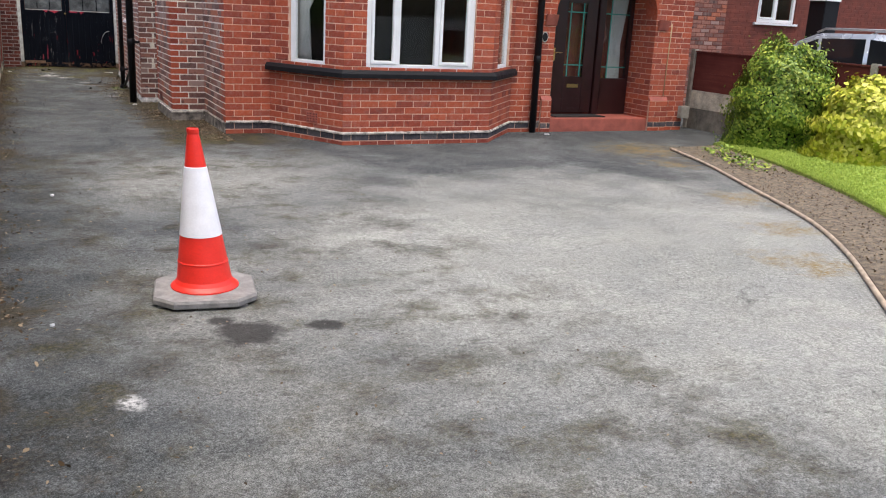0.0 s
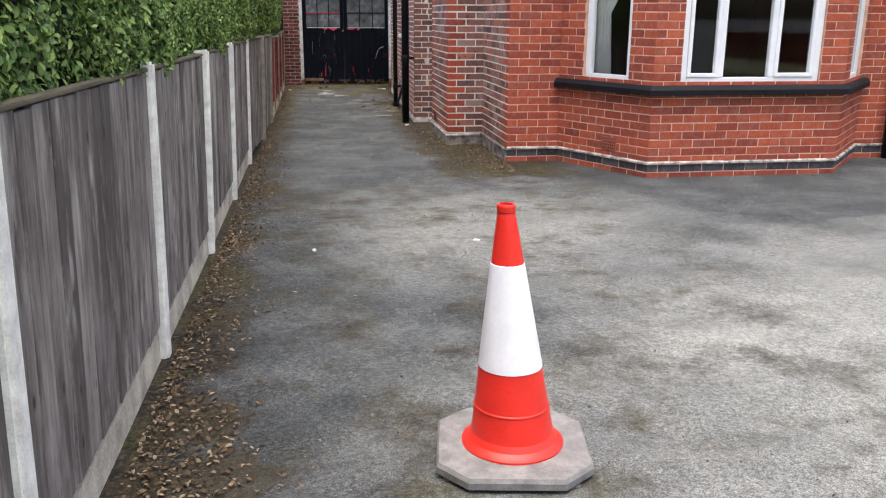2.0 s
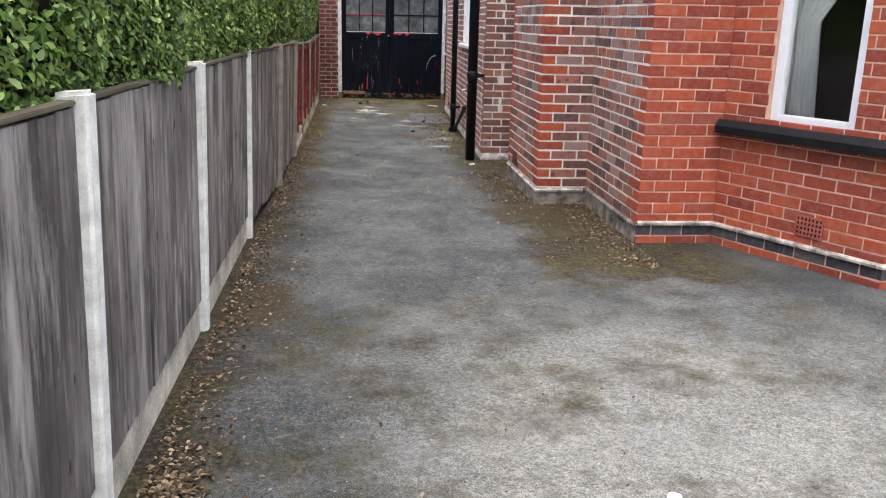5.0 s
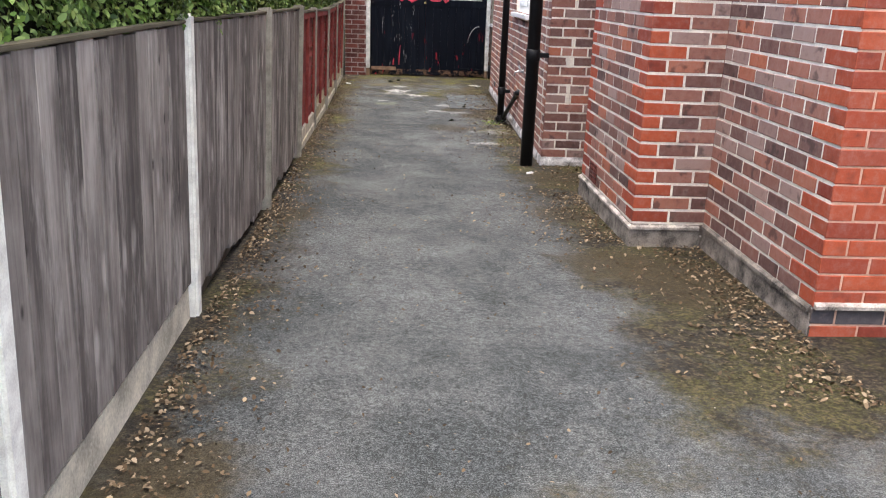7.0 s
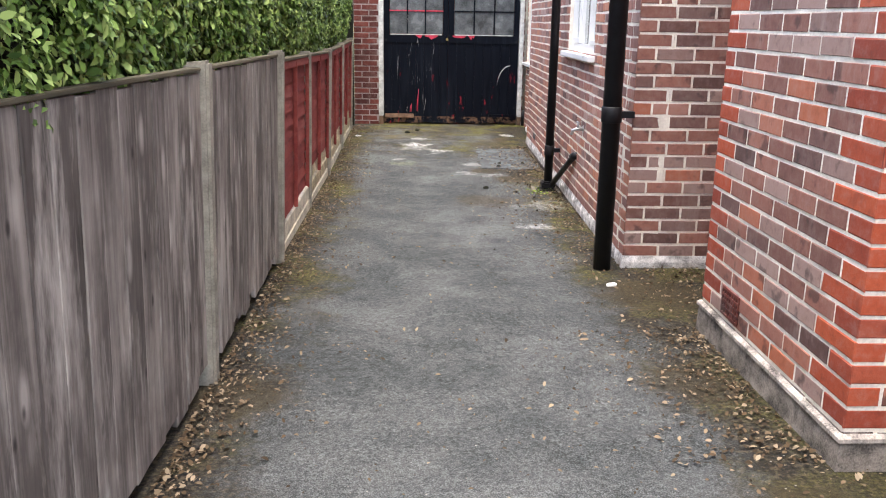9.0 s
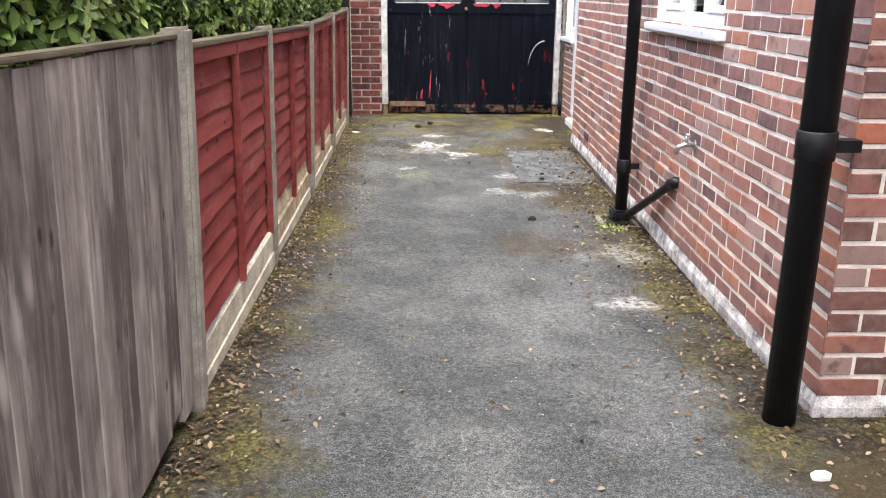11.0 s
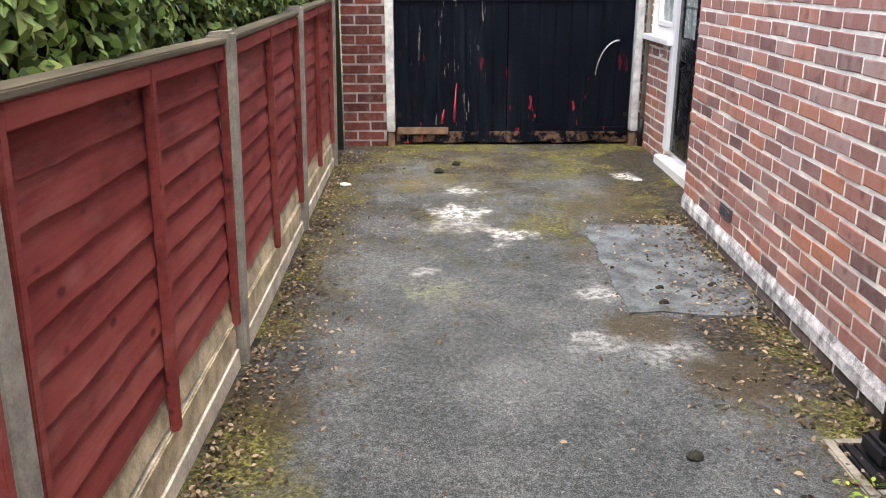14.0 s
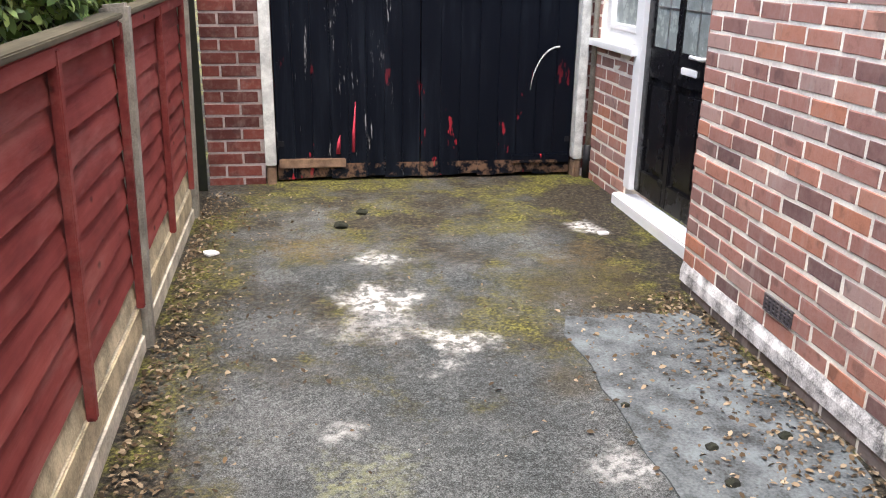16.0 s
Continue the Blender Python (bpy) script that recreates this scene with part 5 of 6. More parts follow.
# ---- foliage ----
def leaves(name, c, nrm, size, mat, slim=0.55, fold=0.25, seed=1):
    """Folded leaf blades at places c, facing about along nrm."""
    r = np.random.RandomState(seed)
    n = len(c)
    nrm = nrm + r.normal(0, 0.45, (n, 3))
    nrm /= np.linalg.norm(nrm, axis=1)[:, None]
    t = r.normal(0, 1, (n, 3))
    t -= (t * nrm).sum(1)[:, None] * nrm
    t /= np.linalg.norm(t, axis=1)[:, None]
    s = np.cross(nrm, t)
    L = size[:, None]
    w, f = s * L * slim * 0.5, nrm * L * fold * 0.35
    v = np.stack([c - t * L * 0.5, c + w * 0.85 - t * L * 0.2 + f, c + w * 0.8 + t * L * 0.15 + f, c + t * L * 0.5, c - w * 0.8 + t * L * 0.15 + f, c - w * 0.85 - t * L * 0.2 + f], 1).reshape(-1, 3)
    me = bpy.data.meshes.new(name)
    me.vertices.add(6 * n)
    me.vertices.foreach_set("co", v.ravel().astype(np.float32))
    me.loops.add(6 * n)
    me.loops.foreach_set("vertex_index", np.arange(6 * n, dtype=np.int32))
    me.polygons.add(n)
    me.polygons.foreach_set("loop_start", np.arange(0, 6 * n, 6, dtype=np.int32))
    me.materials.append(mat)
    me.update(calc_edges=True)
    me.validate()
    return new(name, me)


def wave(y, z):
    return 0.07 * np.sin(2.1 * y + 1.3 * z) + 0.05 * np.sin(5.3 * y - 2.0 * z + 1) + 0.03 * np.sin(11.0 * y + 6 * z)


def hedge():
    t = thing("hedge", "dense clipped green privet hedge above the fence", "hedge")
    r = np.random.RandomState(7)
    n = 210000
    y = r.uniform(-6, 23.3, n)
    z = 1.20 + 1.25 * r.power(1.1, n)[::-1] ** 1.0
    z = 1.20 + 1.25 * r.uniform(0, 1, n)
    base = np.interp(y, GY, GZ)
    z = z + base
    z = np.where(y < 13, np.maximum(z, base + 1.30 + 0.05 * np.sin(6 * y)), z)
    low = np.clip((z - base - 1.2) / 0.30, 0, 1)
    depth = r.exponential(0.05, n)
    x = np.where(y < 13.5, -0.585, -0.64) - 0.06 * (1 - low) + wave(y, z) * 0.5 - depth
    ragged = r.uniform(0, 1, n) < np.clip(0.25 + 0.9 * low + 0.4 * np.sin(3 * y) * np.sin(7.7 * y), 0.12, 1)
    thin = np.where(y > 15, 0.55 + 0.45 * low, 1.0)
    keep = ragged & (r.uniform(0, 1, n) < thin)
    c = np.stack([x, y, z], 1)[keep]
    nrm = np.tile(np.array([[0.9, -0.15, 0.35]]), (len(c), 1))
    ob = leaves("leaves", c, nrm, np.where(c[:, 1] > 12.5, r.uniform(0.03, 0.07, len(c)), r.uniform(0.02, 0.044, len(c))), M_HEDGE, 0.5, 0.3, 3)
    ob.parent = t
    tagged(ob, kind="stuff")
    m = 14000
    y = r.uniform(-6, 23.3, m)
    c = np.stack([r.uniform(-1.6, -0.62, m), y, 2.42 + np.interp(y, GY, GZ) + r.normal(0, 0.04, m)], 1)
    ob = leaves("top_leaves", c, np.tile(np.array([[0, 0, 1.0]]), (m, 1)), r.uniform(0.03, 0.06, m), M_HEDGE, 0.5, 0.3, 4)
    ob.parent = t
    tagged(ob, kind="stuff")
    # Solid core, coloured near black for the shade between the leaves.
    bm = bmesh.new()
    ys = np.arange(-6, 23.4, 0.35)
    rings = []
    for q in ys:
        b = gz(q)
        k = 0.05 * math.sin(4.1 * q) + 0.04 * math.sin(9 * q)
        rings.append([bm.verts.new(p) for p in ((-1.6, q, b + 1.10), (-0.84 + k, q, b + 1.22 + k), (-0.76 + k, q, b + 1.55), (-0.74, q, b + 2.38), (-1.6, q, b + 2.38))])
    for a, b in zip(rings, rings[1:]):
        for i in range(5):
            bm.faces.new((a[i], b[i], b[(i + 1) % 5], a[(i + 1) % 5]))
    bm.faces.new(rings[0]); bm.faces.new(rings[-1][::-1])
    part("twig_mass", bm, M_INNER, t, "solid near-black core painted as shade between the leaves")
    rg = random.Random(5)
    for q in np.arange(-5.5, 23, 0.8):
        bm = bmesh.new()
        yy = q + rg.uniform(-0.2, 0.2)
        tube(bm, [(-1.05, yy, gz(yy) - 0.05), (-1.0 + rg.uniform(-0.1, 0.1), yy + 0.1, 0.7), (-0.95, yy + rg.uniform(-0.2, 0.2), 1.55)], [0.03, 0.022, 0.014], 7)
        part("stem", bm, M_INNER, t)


hedge()


def shrub(name, x, y, rad, h, mat, label, seed, n, leaf):
    t = thing(name, label, "shrub")
    r = np.random.RandomState(seed)
    zc = gz(y)
    d = r.normal(0, 1, (n, 3))
    d /= np.linalg.norm(d, axis=1)[:, None]
    d[:, 2] = np.abs(d[:, 2]) * 1.75 - 0.75
    d[:, :2] *= np.where(d[:, 2] < 0, 1.0 + 0.1 * d[:, 2], 1.0)[:, None]
    lump = 1 + 0.16 * np.sin(5 * d[:, 0] + seed) * np.sin(4 * d[:, 1] + 2) + 0.12 * np.sin(9 * d[:, 2] + 7 * d[:, 0])
    clump = np.sin(13 * d[:, 0] + 5 * seed) * np.sin(12 * d[:, 1] + seed) * np.sin(11 * d[:, 2])
    rr = lump * (1 + 0.16 * clump + 0.10 * r.normal(0, 1, n) * (r.uniform(0, 1, n) < 0.2) - 0.22 * r.uniform(0, 1, n) ** 2)
    c = np.stack([x + d[:, 0] * rad * rr, y + d[:, 1] * rad * rr, zc + h * 0.42 + d[:, 2] * h * 0.58 * rr], 1)
    c[:, 2] = np.maximum(c[:, 2], zc + 0.03)
    ob = leaves("crown", c, d.copy(), r.uniform(0.6, 1.2, n) * leaf, mat, 0.55, 0.3, seed)
    ob.parent = t
    tagged(ob, kind="stuff")
    rg = random.Random(seed)
    for i in range(7):
        a = i * math.tau / 7
        bm = bmesh.new()
        tube(bm, [(x, y, zc - 0.05), (x + 0.25 * rad * math.cos(a), y + 0.25 * rad * math.sin(a), zc + 0.35 * h), (x + 0.6 * rad * math.cos(a), y + 0.6 * rad * math.sin(a), zc + 0.75 * h)], [0.03, 0.02, 0.006], 7)
        part("stem", bm, M_INNER, t)
    # Solid blob whose near-black colour supplies the bush's inner shade.
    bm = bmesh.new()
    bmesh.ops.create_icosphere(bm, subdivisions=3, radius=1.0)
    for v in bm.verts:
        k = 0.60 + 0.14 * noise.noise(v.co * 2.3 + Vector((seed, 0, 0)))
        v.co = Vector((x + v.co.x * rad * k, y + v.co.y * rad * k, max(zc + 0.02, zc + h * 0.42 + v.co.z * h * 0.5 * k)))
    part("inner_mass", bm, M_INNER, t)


shrub("bush", 9.75, 9.0, 0.82, 1.50, M_BUSH, "rounded light green leafy bush on the lawn edge", 11, 26000, 0.055)
shrub("golden_bush", 10.0, 7.7, 0.85, 1.08, M_YELLOWBUSH, "golden yellow leafed shrub beside the green bush", 23, 15000, 0.085)
shrub("street_bush", 3.0, -7.0, 1.6, 1.9, M_BUSH, "large green bush by the garden front", 31, 9000, 0.09)
shrub("street_bush", 6.5, -7.4, 1.8, 2.2, M_HEDGE, "dark green bush by the garden front", 37, 9000, 0.09)


# ---- garden ----
EDGE = [(7.9, 9.15), (7.46, 7.95), (6.77, 6.51), (6.31, 5.55), (5.93, 4.88), (5.39, 4.15), (4.82, 3.5), (4.51, 3.15), (3.6, 2.1), (2.9, 0.6), (2.6, -2.0), (2.6, -5.0)]
LAWN = [(8.8, 9.3), (8.25, 7.54), (7.41, 5.85), (6.85, 4.97), (6.0, 3.8), (5.0, 2.4), (4.2, 0.8), (3.9, -1.0), (3.9, -5.0)]


def smooth_line(pts, n=6):
    out = []
    for i in range(len(pts) - 1):
        p = [Vector(pts[max(0, min(len(pts) - 1, i + k))]) for k in (-1, 0, 1, 2)]
        for j in range(n):
            t = j / n
            out.append(0.5 * (2 * p[1] + (p[2] - p[0]) * t + (2 * p[0] - 5 * p[1] + 4 * p[2] - p[3]) * t * t + (3 * p[1] - p[0] - 3 * p[2] + p[3]) * t ** 3))
    return out + [Vector(pts[-1])]


def garden():
    bed, lawn = smooth_line(EDGE), smooth_line(LAWN)
    for name, line, h, mat, label, cat in (("flower_bed", bed, 0.03, M_SOIL, "stony brown garden bed with weeds", "flower bed"), ("lawn", lawn, 0.065, M_LAWN, "bright green mown lawn", "lawn")):
        bm = bmesh.new()
        rows = []
        for p in line:
            rows.append([bm.verts.new((p.x + (10.06 - p.x) * k, p.y + (0.25 if k else 0) * k, gz(p.y) + (h if k > 0.002 else -0.05) + (0.02 * noise.noise((p.x * 3 + k * 30, p.y * 3, 2)) if k > 0.01 else 0))) for k in (0, 0.006, 0.04, 0.1, 0.2, 0.35, 0.5, 0.75, 1.0)])
        for a, b in zip(rows, rows[1:]):
            for i in range(len(a) - 1):
                bm.faces.new((a[i], a[i + 1], b[i + 1], b[i])).smooth = i > 0
        solid(name, bm, mat, label, cat, kind="structure")
    bm = bmesh.new()
    tube(bm, [(p.x, p.y, gz(p.y) + 0.018) for p in bed], 0.019, 8)
    solid("lawn_edging", bm, M_EDGING, "grey brown flexible timber edging along the drive", "edging")
    r = np.random.RandomState(9)
    pts = []
    ly = np.array([p.y for p in lawn][::-1])
    lx = np.array([p.x for p in lawn][::-1])
    y = r.uniform(-1, 9.2, 60000)
    x0 = np.interp(y, ly, lx)
    x = x0 + r.power(0.6, len(y)) * (10.0 - x0)
    z = np.interp(y, GY, GZ) + 0.075
    c = np.stack([x, y, z], 1)
    nrm = np.stack([r.normal(0, 1, len(y)), r.normal(0, 1, len(y)), np.full(len(y), 0.1)], 1)
    ob = leaves("grass", c, nrm, r.uniform(0.03, 0.06, len(y)), M_GRASS, 0.16, 0.1, 12)
    tagged(ob, "short mown green grass blades", "grass", kind="stuff")
    y = r.uniform(2.5, 9.2, 3500)
    ex = np.interp(y, [p.y for p in bed][::-1], [p.x for p in bed][::-1])
    x = ex + 0.05 + r.uniform(0, 1, len(y)) * (np.interp(y, ly, lx) - ex)
    ob = leaves("bed_litter", np.stack([x, y, np.interp(y, GY, GZ) + 0.045], 1), np.tile(np.array([[0, 0, 1.0]]), (len(y), 1)), r.uniform(0.008, 0.026, len(y)), M_LITTER, 0.7, 0.3, 13)
    tagged(ob, "dry leaves and chips on the garden bed", "leaf litter", kind="stuff")
    y = r.uniform(7.2, 8.8, 260)
    x = np.interp(y, [p.y for p in bed][::-1], [p.x for p in bed][::-1]) + r.uniform(0.3, 0.8, 260)
    ob = leaves("weeds", np.stack([x, y, np.interp(y, GY, GZ) + r.uniform(0.04, 0.11, 260)], 1), np.tile(np.array([[0, 0, 1.0]]), (260, 1)), r.uniform(0.03, 0.08, 260), M_BUSH, 0.5, 0.3, 14)
    tagged(ob, "small green weeds in the garden bed", "weeds", kind="stuff")


garden()


# ---- litter on the drive ----
def litter():
    r = np.random.RandomState(21)
    def scatter(name, x, y, s, mat, label, seed):
        n = len(x)
        c = np.stack([x, y, np.array([gz(v) for v in y]) + 0.006 + r.uniform(0, 0.008, n)], 1)
        ob = leaves(name, c, np.tile(np.array([[0, 0, 1.3]]), (n, 1)), s, mat, 0.6, 0.35, seed)
        tagged(ob, label, "leaf litter", kind="stuff")
    n = 11000
    y = r.uniform(1, 23.4, n)
    scatter("fence_litter", FX + 0.01 + r.exponential(0.13, n) * (0.6 + 0.6 * np.sin(1.7 * y) ** 2), y, r.uniform(0.008, 0.032, n), M_LITTER, "dry brown leaf litter along the fence foot", 41)
    y = r.uniform(10.6, 21.4, 8000)
    wx = np.where(y < 12.8, QX, np.where(y < 14.28, BRX, np.where(y < 15.47, QX - 0.05, OUX))) - 0.03
    scatter("wall_litter", wx - r.exponential(0.22, len(y)), y, r.uniform(0.008, 0.034, len(y)), M_LITTER, "dry leaf litter along the house wall foot", 42)
    n = 1500
    scatter("drive_litter", r.uniform(-0.5, 5.5, n) * np.where(r.uniform(0, 1, n) < 0.5, 0.35, 1.0), r.uniform(1.0, 10.0, n), r.uniform(0.006, 0.020, n), M_LITTER, "scattered leaf scraps on the driveway", 43)
    n = 1400
    scatter("back_litter", r.uniform(-0.5, 1.75, n), r.uniform(10, 23.5, n), r.uniform(0.006, 0.022, n), M_LITTER, "scattered leaf scraps on the back drive", 44)
    n = 900
    x = np.concatenate([r.normal(-0.47, 0.055, 450), r.normal(-0.36, 0.12, 450)])
    y = np.concatenate([r.normal(7.95, 0.13, 450), r.normal(4.8, 0.35, 450)])
    scatter("leaf_pile", np.maximum(x, FX + 0.02), y, r.uniform(0.012, 0.034, n), M_LITTER, "small heap of pale dry leaves by a post", 45)
    c = np.stack([1.52 + r.normal(0, 0.07, 40), 18.2 + r.normal(0, 0.06, 40), gz(18.2) + r.uniform(0.01, 0.05, 40)], 1)
    tagged(leaves("weeds", c, np.tile(np.array([[0, 0, 1.0]]), (40, 1)), r.uniform(0.012, 0.04, 40), M_BUSH, 0.5, 0.3, 46), "small green weeds round the drain gully", "weeds", kind="stuff")
    rg = random.Random(3)
    for x, y, s in ((1.263, 7.804, 0.038), (0.09, 7.67, 0.02), (-0.44, 22.2, 0.05), (1.75, 22.3, 0.05), (6.9, 10.75, 0.05), (1.52, 15.05, 0.045), (0.006, 4.37, 0.018)):
        bm = bmesh.new()
        v = [bm.verts.new((x + s * rg.uniform(0.5, 1) * math.cos(a), y + s * rg.uniform(0.4, 0.8) * math.sin(a), gz(y) + 0.012 + rg.uniform(0, 0.008))) for a in [i * math.tau / 7 for i in range(7)]]
        f = bm.faces.new(v)
        e = bmesh.ops.extrude_face_region(bm, geom=[f])
        bmesh.ops.translate(bm, verts=[q for q in e["geom"] if isinstance(q, bmesh.types.BMVert)], vec=(0, 0, -0.012))
        solid("paper_scrap", bm, M_UPVC, "small white paper scrap on the asphalt", "litter")
    for x, y, s in ((1.164, 20.4, 0.016), (1.32, 19.9, 0.022), (1.63, 20.13, 0.022), (0.40, 22.86, 0.03), (0.26, 22.6, 0.035), (1.05, 18.5, 0.025), (1.35, 20.1, 0.02)):
        bm = bmesh.new()
        bmesh.ops.create_icosphere(bm, subdivisions=2, radius=s)
        for q in bm.verts:
            q.co = Vector((x + q.co.x * 1.2, y + q.co.y, gz(y) + 0.4 * s + q.co.z * 0.6)) + noise.noise_vector(q.co * 60) * s * 0.4
        solid("moss_clump", bm, M_INNER, "small dark moss clump on the asphalt", "moss")
    bm = bmesh.new()
    ring = []
    for u, v in [(1.14, 19.80 + 0.15 * i) for i in range(9)] + [(1.20 + 0.11 * i, 21.17) for i in range(6)] + [(1.79, 21.12 - 0.18 * i) for i in range(8)] + [(1.70 - 0.1 * i, 19.74 + 0.01 * i) for i in range(5)]:
        ring.append((u + rg.uniform(-0.025, 0.025), v + rg.uniform(-0.03, 0.03)))
    top = [bm.verts.new((u, v, gz(v) + 0.006)) for u, v in ring]
    bm.faces.new(top)
    low = [bm.verts.new((u, v, gz(v) - 0.02)) for u, v in ring]
    for i in range(len(ring)):
        k = (i + 1) % len(ring)
        bm.faces.new((top[i], top[k], low[k], low[i]))
    bmesh.ops.triangulate(bm, faces=bm.faces[:])
    solid("concrete_patch", bm, M_PATCH, "blue grey concrete repair patch in the drive", "patch", kind="structure")


litter()


# ---- traffic cone ----
def cone():
    x, y = 0.80, 4.65
    t = thing("traffic_cone", "red and white traffic cone on a grey rubber base", "traffic cone", pose(x, y, gz(y) + 0.002, 0, 0, -9))
    bm = bmesh.new()
    s, c = 0.275, 0.11
    pts = [(s, -s + c), (s, s - c), (s - c, s), (-s + c, s), (-s, s - c), (-s, -s + c), (-s + c, -s), (s - c, -s)]
    rings = []
    for k, z in ((0.97, 0.012), (1.0, 0.018), (1.0, 0.042), (0.97, 0.056), (0.5, 0.062)):
        rings.append([bm.verts.new((p[0] * k, p[1] * k, z)) for p in pts])
    for a, b in zip(rings, rings[1:]):
        for i in range(8):
            bm.faces.new((a[i], a[(i + 1) % 8], b[(i + 1) % 8], b[i]))
    bm.faces.new(rings[0][::-1]); bm.faces.new(rings[-1])
    for fx, fy in ((-0.2, -0.16), (0.17, -0.2), (0.2, 0.16), (-0.17, 0.2), (0.0, -0.22)):
        part("foot", bbox(fx - 0.05, fx + 0.05, fy - 0.03, fy + 0.03, 0.0, 0.0118, 0.002), M_RUBBER, t)
    part("base", bm, M_RUBBER, t, "grey octagonal rubber base")
    def turned(name, prof, mat, label):
        bm = bmesh.new()
        n = 40
        def ring(r, z):
            return [bm.verts.new((r * math.cos(i * math.tau / n) - 0.05 * (z - 0.06), r * math.sin(i * math.tau / n), z)) for i in range(n)]
        rg = [ring(*p) for p in prof]
        for a, b in zip(rg, rg[1:]):
            for i in range(n):
                bm.faces.new((a[i], a[(i + 1) % n], b[(i + 1) % n], b[i])).smooth = True
        for a in rg:
            for i in range(n):
                bm.edges.get((a[i], a[(i + 1) % n])).smooth = False
        part(name, bm, mat, t, label)
    def rad(z):
        return 0.150 - 0.146 * (z - 0.1)
    turned("lower_body", [(0.185, 0.058), (0.185, 0.068), (0.178, 0.075), (0.162, 0.088), (rad(0.11), 0.11), (rad(0.205), 0.205), (rad(0.207) + 0.0025, 0.208), (rad(0.213) + 0.0025, 0.213), (rad(0.216), 0.216), (rad(0.365), 0.365)], M_CONERED, "bright red plastic cone foot")
    turned("sleeve", [(rad(0.36), 0.36), (rad(0.36) + 0.0025, 0.361), (rad(0.735) + 0.0025, 0.735), (rad(0.736), 0.737)], M_CONEWHITE, "scuffed white reflective sleeve")
    turned("tip", [(rad(0.73), 0.73), (rad(0.895), 0.895), (0.0315, 0.905), (0.030, 0.912), (0.0325, 0.918), (0.0325, 0.936), (0.030, 0.942), (0.024, 0.943), (0.021, 0.89)], M_CONERED, "bright red plastic cone tip")
    return t


cone()


# ---- neighbour: fence, house, car ----
def neighbour_fence():
    x = 10.12
    ys = (11.4, 9.75, 7.9, 6.0, 4.1, 2.2, 0.3, -1.6)
    for i, y in enumerate(ys):
        solid("boundary_post", bbox(x - 0.05, x + 0.05, y - 0.05, y + 0.05, gz(y) - 0.3, 1.17, 0.01), M_GREYPOST, "grey concrete boundary fence post", "fence post", "boundary fence posts")
    for a, b in zip(ys, ys[1:]):
        t = thing("boundary_fence", "dark red boarded boundary fence panel", "fence", group="boundary fence panels")
        for k, (z0, z1) in enumerate(((0.50, 0.80), (0.79, 1.12))):
            part("board", bbox(x - 0.022 + 0.008 * k, x + 0.01, b + 0.052, a - 0.052, z0, z1, 0.005), M_NBFENCE, t)
        part("capping", bbox(x - 0.035, x + 0.03, b + 0.052, a - 0.052, 1.122, 1.145, 0.004), M_NBFENCE, t)
        solid("boundary_gravel_board", bbox(x - 0.03, x + 0.02, b + 0.052, a - 0.052, 0.20, 0.498, 0.008), M_GRAVELB, "pale concrete gravel board", "gravel board", "boundary gravel boards")
        solid("boundary_gravel_board", bbox(x - 0.04, x + 0.03, b + 0.052, a - 0.052, gz(a) - 0.3, 0.198, 0.008), M_DARKBOARD, "dark stained concrete gravel board", "gravel board", "boundary gravel boards")


neighbour_fence()
nb1 = brick_wall("wall_neighbour_near", (11.0, 14.2), (13.3, 14.2), LOW, TOP, "mottled brown brick neighbour wall with pale patches", M_PAINTEDWALL, M_SIDE, pieces=(9, 9))
nb2 = brick_wall("wall_neighbour", (13.3, 14.2), (20.5, 14.2), LOW, TOP, "dark red painted brick neighbour wall", M_PAINTEDWALL, M_PAINTEDWALL, ((0.88, 2.0, 1.70, 2.9),), pieces=(9, 9))
window("window_6", nb2, (0.88, 2.0, 1.70, 2.9), (0.5,), "white plastic window in the neighbour house", sill=1, sashes=(0,))
plain("wall_neighbour_side", 11.004, 11.2, 14.43, 21, LOW, TOP, M_PAINTEDWALL, "plain side of the neighbour house")
plain("wall_neighbour_far", 20.3, 20.496, 14.43, 21, LOW, TOP, M_PAINTEDWALL, "plain side of the neighbour house")
plain("wall_neighbour_back", 11.21, 20.29, 20.8, 21, LOW, TOP, M_PAINTEDWALL, "plain back of the neighbour house")
solid("neighbour_roof", bbox(10.7, 20.8, 13.8, 21.3, TOP + 0.01, TOP + 0.3, 0.05), M_ROOF, "dark roof of the neighbour house", "roof", kind="structure")


def porch_post():
    t = thing("neighbour_porch", "dark neighbour porch post with white trim", "porch")
    part("post", bbox(14.35, 14.75, 12.6, 13.0, gz(13) - 0.1, 2.7, 0.01), M_BLACKPIPE, t)
    part("white_trim", bbox(14.32, 14.78, 12.57, 13.03, 2.12, 2.30, 0.04), M_UPVC, t)


porch_post()


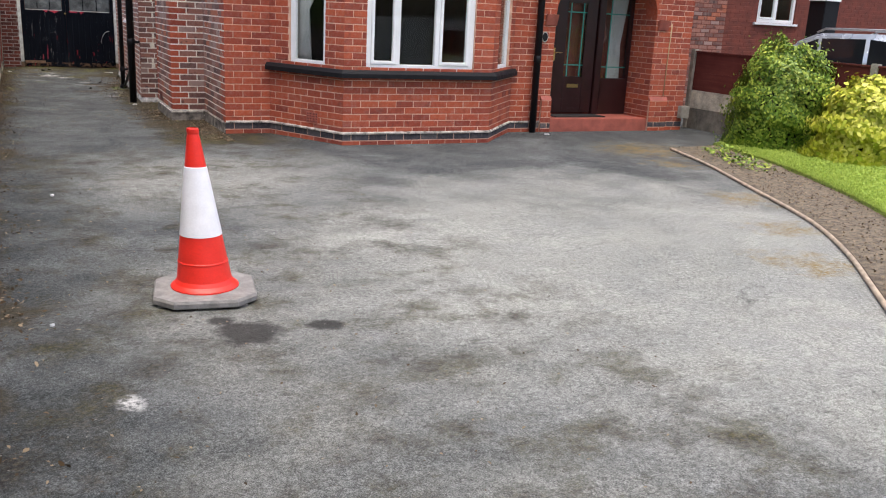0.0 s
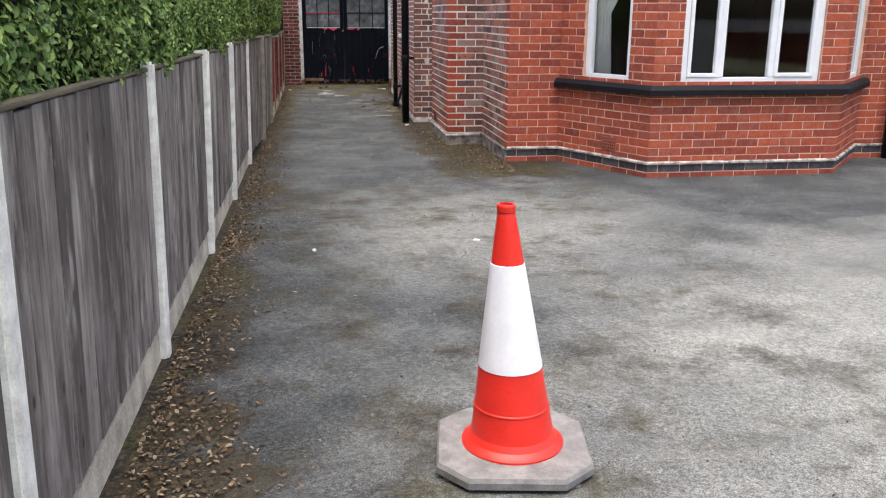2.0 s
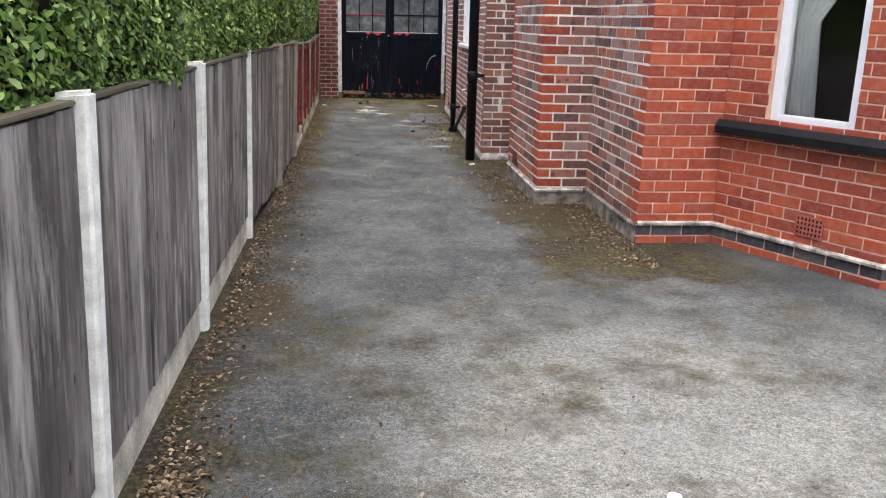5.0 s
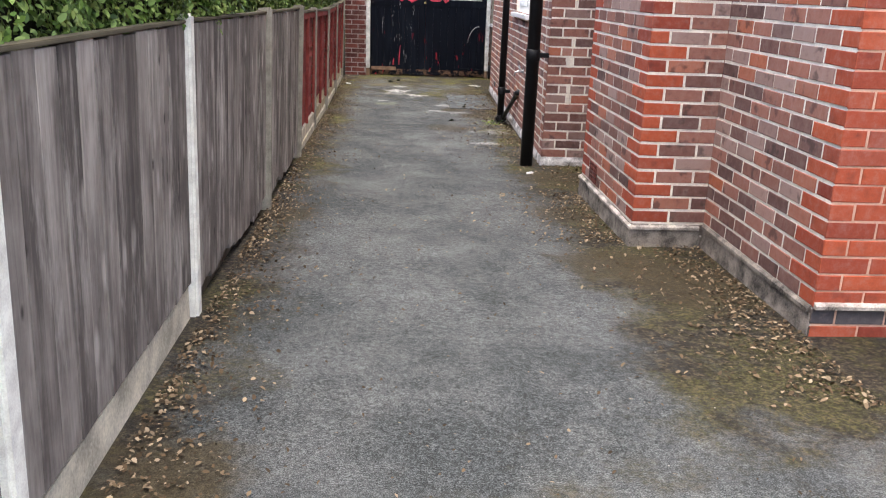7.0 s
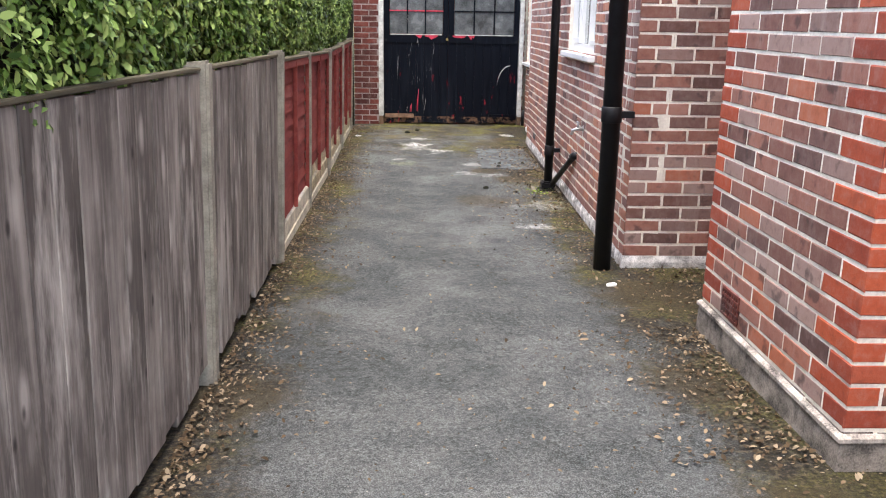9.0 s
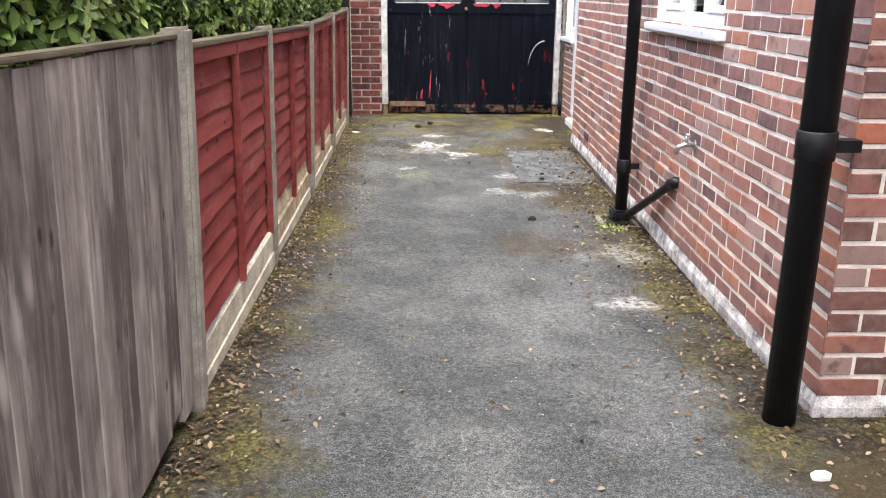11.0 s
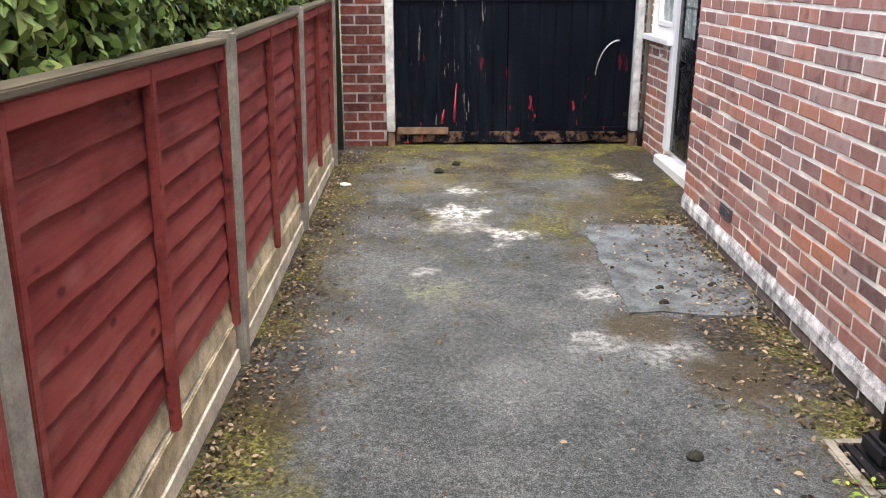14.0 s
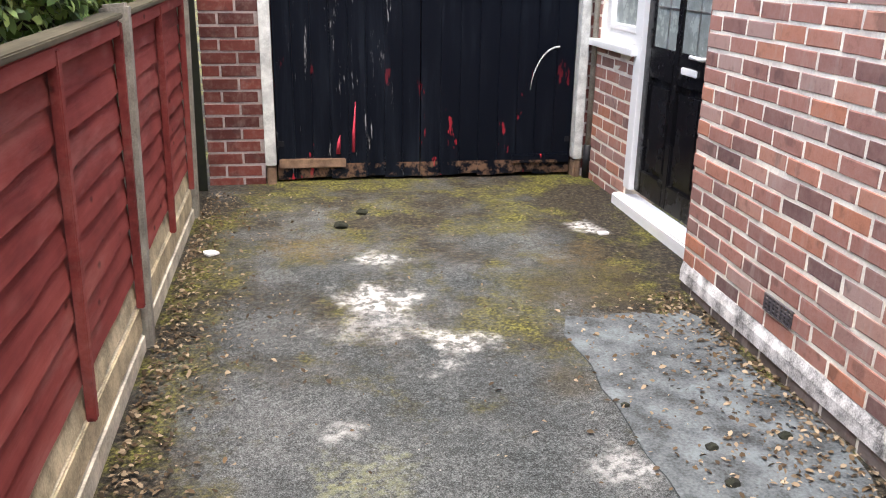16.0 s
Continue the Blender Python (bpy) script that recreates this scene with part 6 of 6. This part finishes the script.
def car():
    t = thing("car", "silver estate car with roof rails on the neighbour drive", "car", pose(12.05, 8.75, gz(8.6), 0, 0, 0))
    # side profile, y along the car, far end at +y
    low = [(-2.2, 0.35), (-2.2, 0.8), (-2.05, 0.95), (-1.0, 1.08), (1.9, 1.10), (2.12, 0.98), (2.2, 0.6), (2.15, 0.35)]
    def loft(sections, mat, name, label=""):
        bm = bmesh.new()
        rings = [[bm.verts.new((x, p[0], p[1])) for p in prof] for x, prof in sections]
        for a, b in zip(rings, rings[1:]):
            for i in range(len(a)):
                bm.faces.new((a[i], a[(i + 1) % len(a)], b[(i + 1) % len(a)], b[i]))
        bm.faces.new(rings[0][::-1]); bm.faces.new(rings[-1])
        bevelled(bm, 0.05, 3)
        for f in bm.faces:
            f.smooth = True
        return part(name, bm, mat, t, label)
    def shrink(p, k):
        return [(a * k, b) for a, b in p]
    loft([(-0.9, shrink(low, 0.985)), (-0.8, low), (0.8, low), (0.9, shrink(low, 0.985))], M_CARPAINT, "body")
    roof_ = [(-1.2, 1.07), (-0.45, 1.62), (0.1, 1.68), (1.25, 1.66), (1.72, 1.50), (2.0, 1.08)]
    loft([(-0.78, [(a * 0.97, b) for a, b in roof_]), (0.78, [(a * 0.97, b) for a, b in roof_])], M_CARPAINT, "cabin")
    for s in (-1, 1):
        for pts in ([(-1.0, 1.12), (-0.42, 1.55), (0.22, 1.60), (0.22, 1.12)], [(0.30, 1.12), (0.30, 1.60), (1.1, 1.58), (1.1, 1.12)], [(1.17, 1.12), (1.17, 1.57), (1.5, 1.46), (1.74, 1.2)]):
            bm = bmesh.new()
            a = [bm.verts.new((s * 0.776, p[0], p[1])) for p in pts]
            b = [bm.verts.new((s * 0.786, p[0], p[1])) for p in pts]
            bm.faces.new(a); bm.faces.new(b[::-1])
            for i in range(4):
                bm.faces.new((a[i], a[(i + 1) % 4], b[(i + 1) % 4], b[i]))
            part("side_window", bm, M_CARGLASS, t, "dark tinted glass")
        bm = bmesh.new()
        tube(bm, [(s * 0.62, -0.3, 1.69), (s * 0.62, -0.2, 1.74), (s * 0.62, 1.2, 1.73), (s * 0.62, 1.35, 1.67)], 0.018, 8)
        part("roof_rail", bm, M_STEEL, t)
        for yy in (-1.35, 1.35):
            bm = bmesh.new()
            tube(bm, [(s * 0.72, yy, 0.33), (s * 0.92, yy, 0.33)], 0.33, 28)
            w = part("wheel", bm, M_TYRE, t, "black tyre")
            bm = bmesh.new()
            tube(bm, [(s * 0.90, yy, 0.33), (s * 0.93, yy, 0.33)], 0.2, 20)
            part("rim", bm, M_STEEL, w)
    part("tail_light", bbox(-0.86, -0.6, 2.08, 2.2, 0.8, 1.05, 0.03), M_FLAKERED, t)


car()

# ---- bricks, piece by piece ----
for job in later:
    lay_bricks(*job)
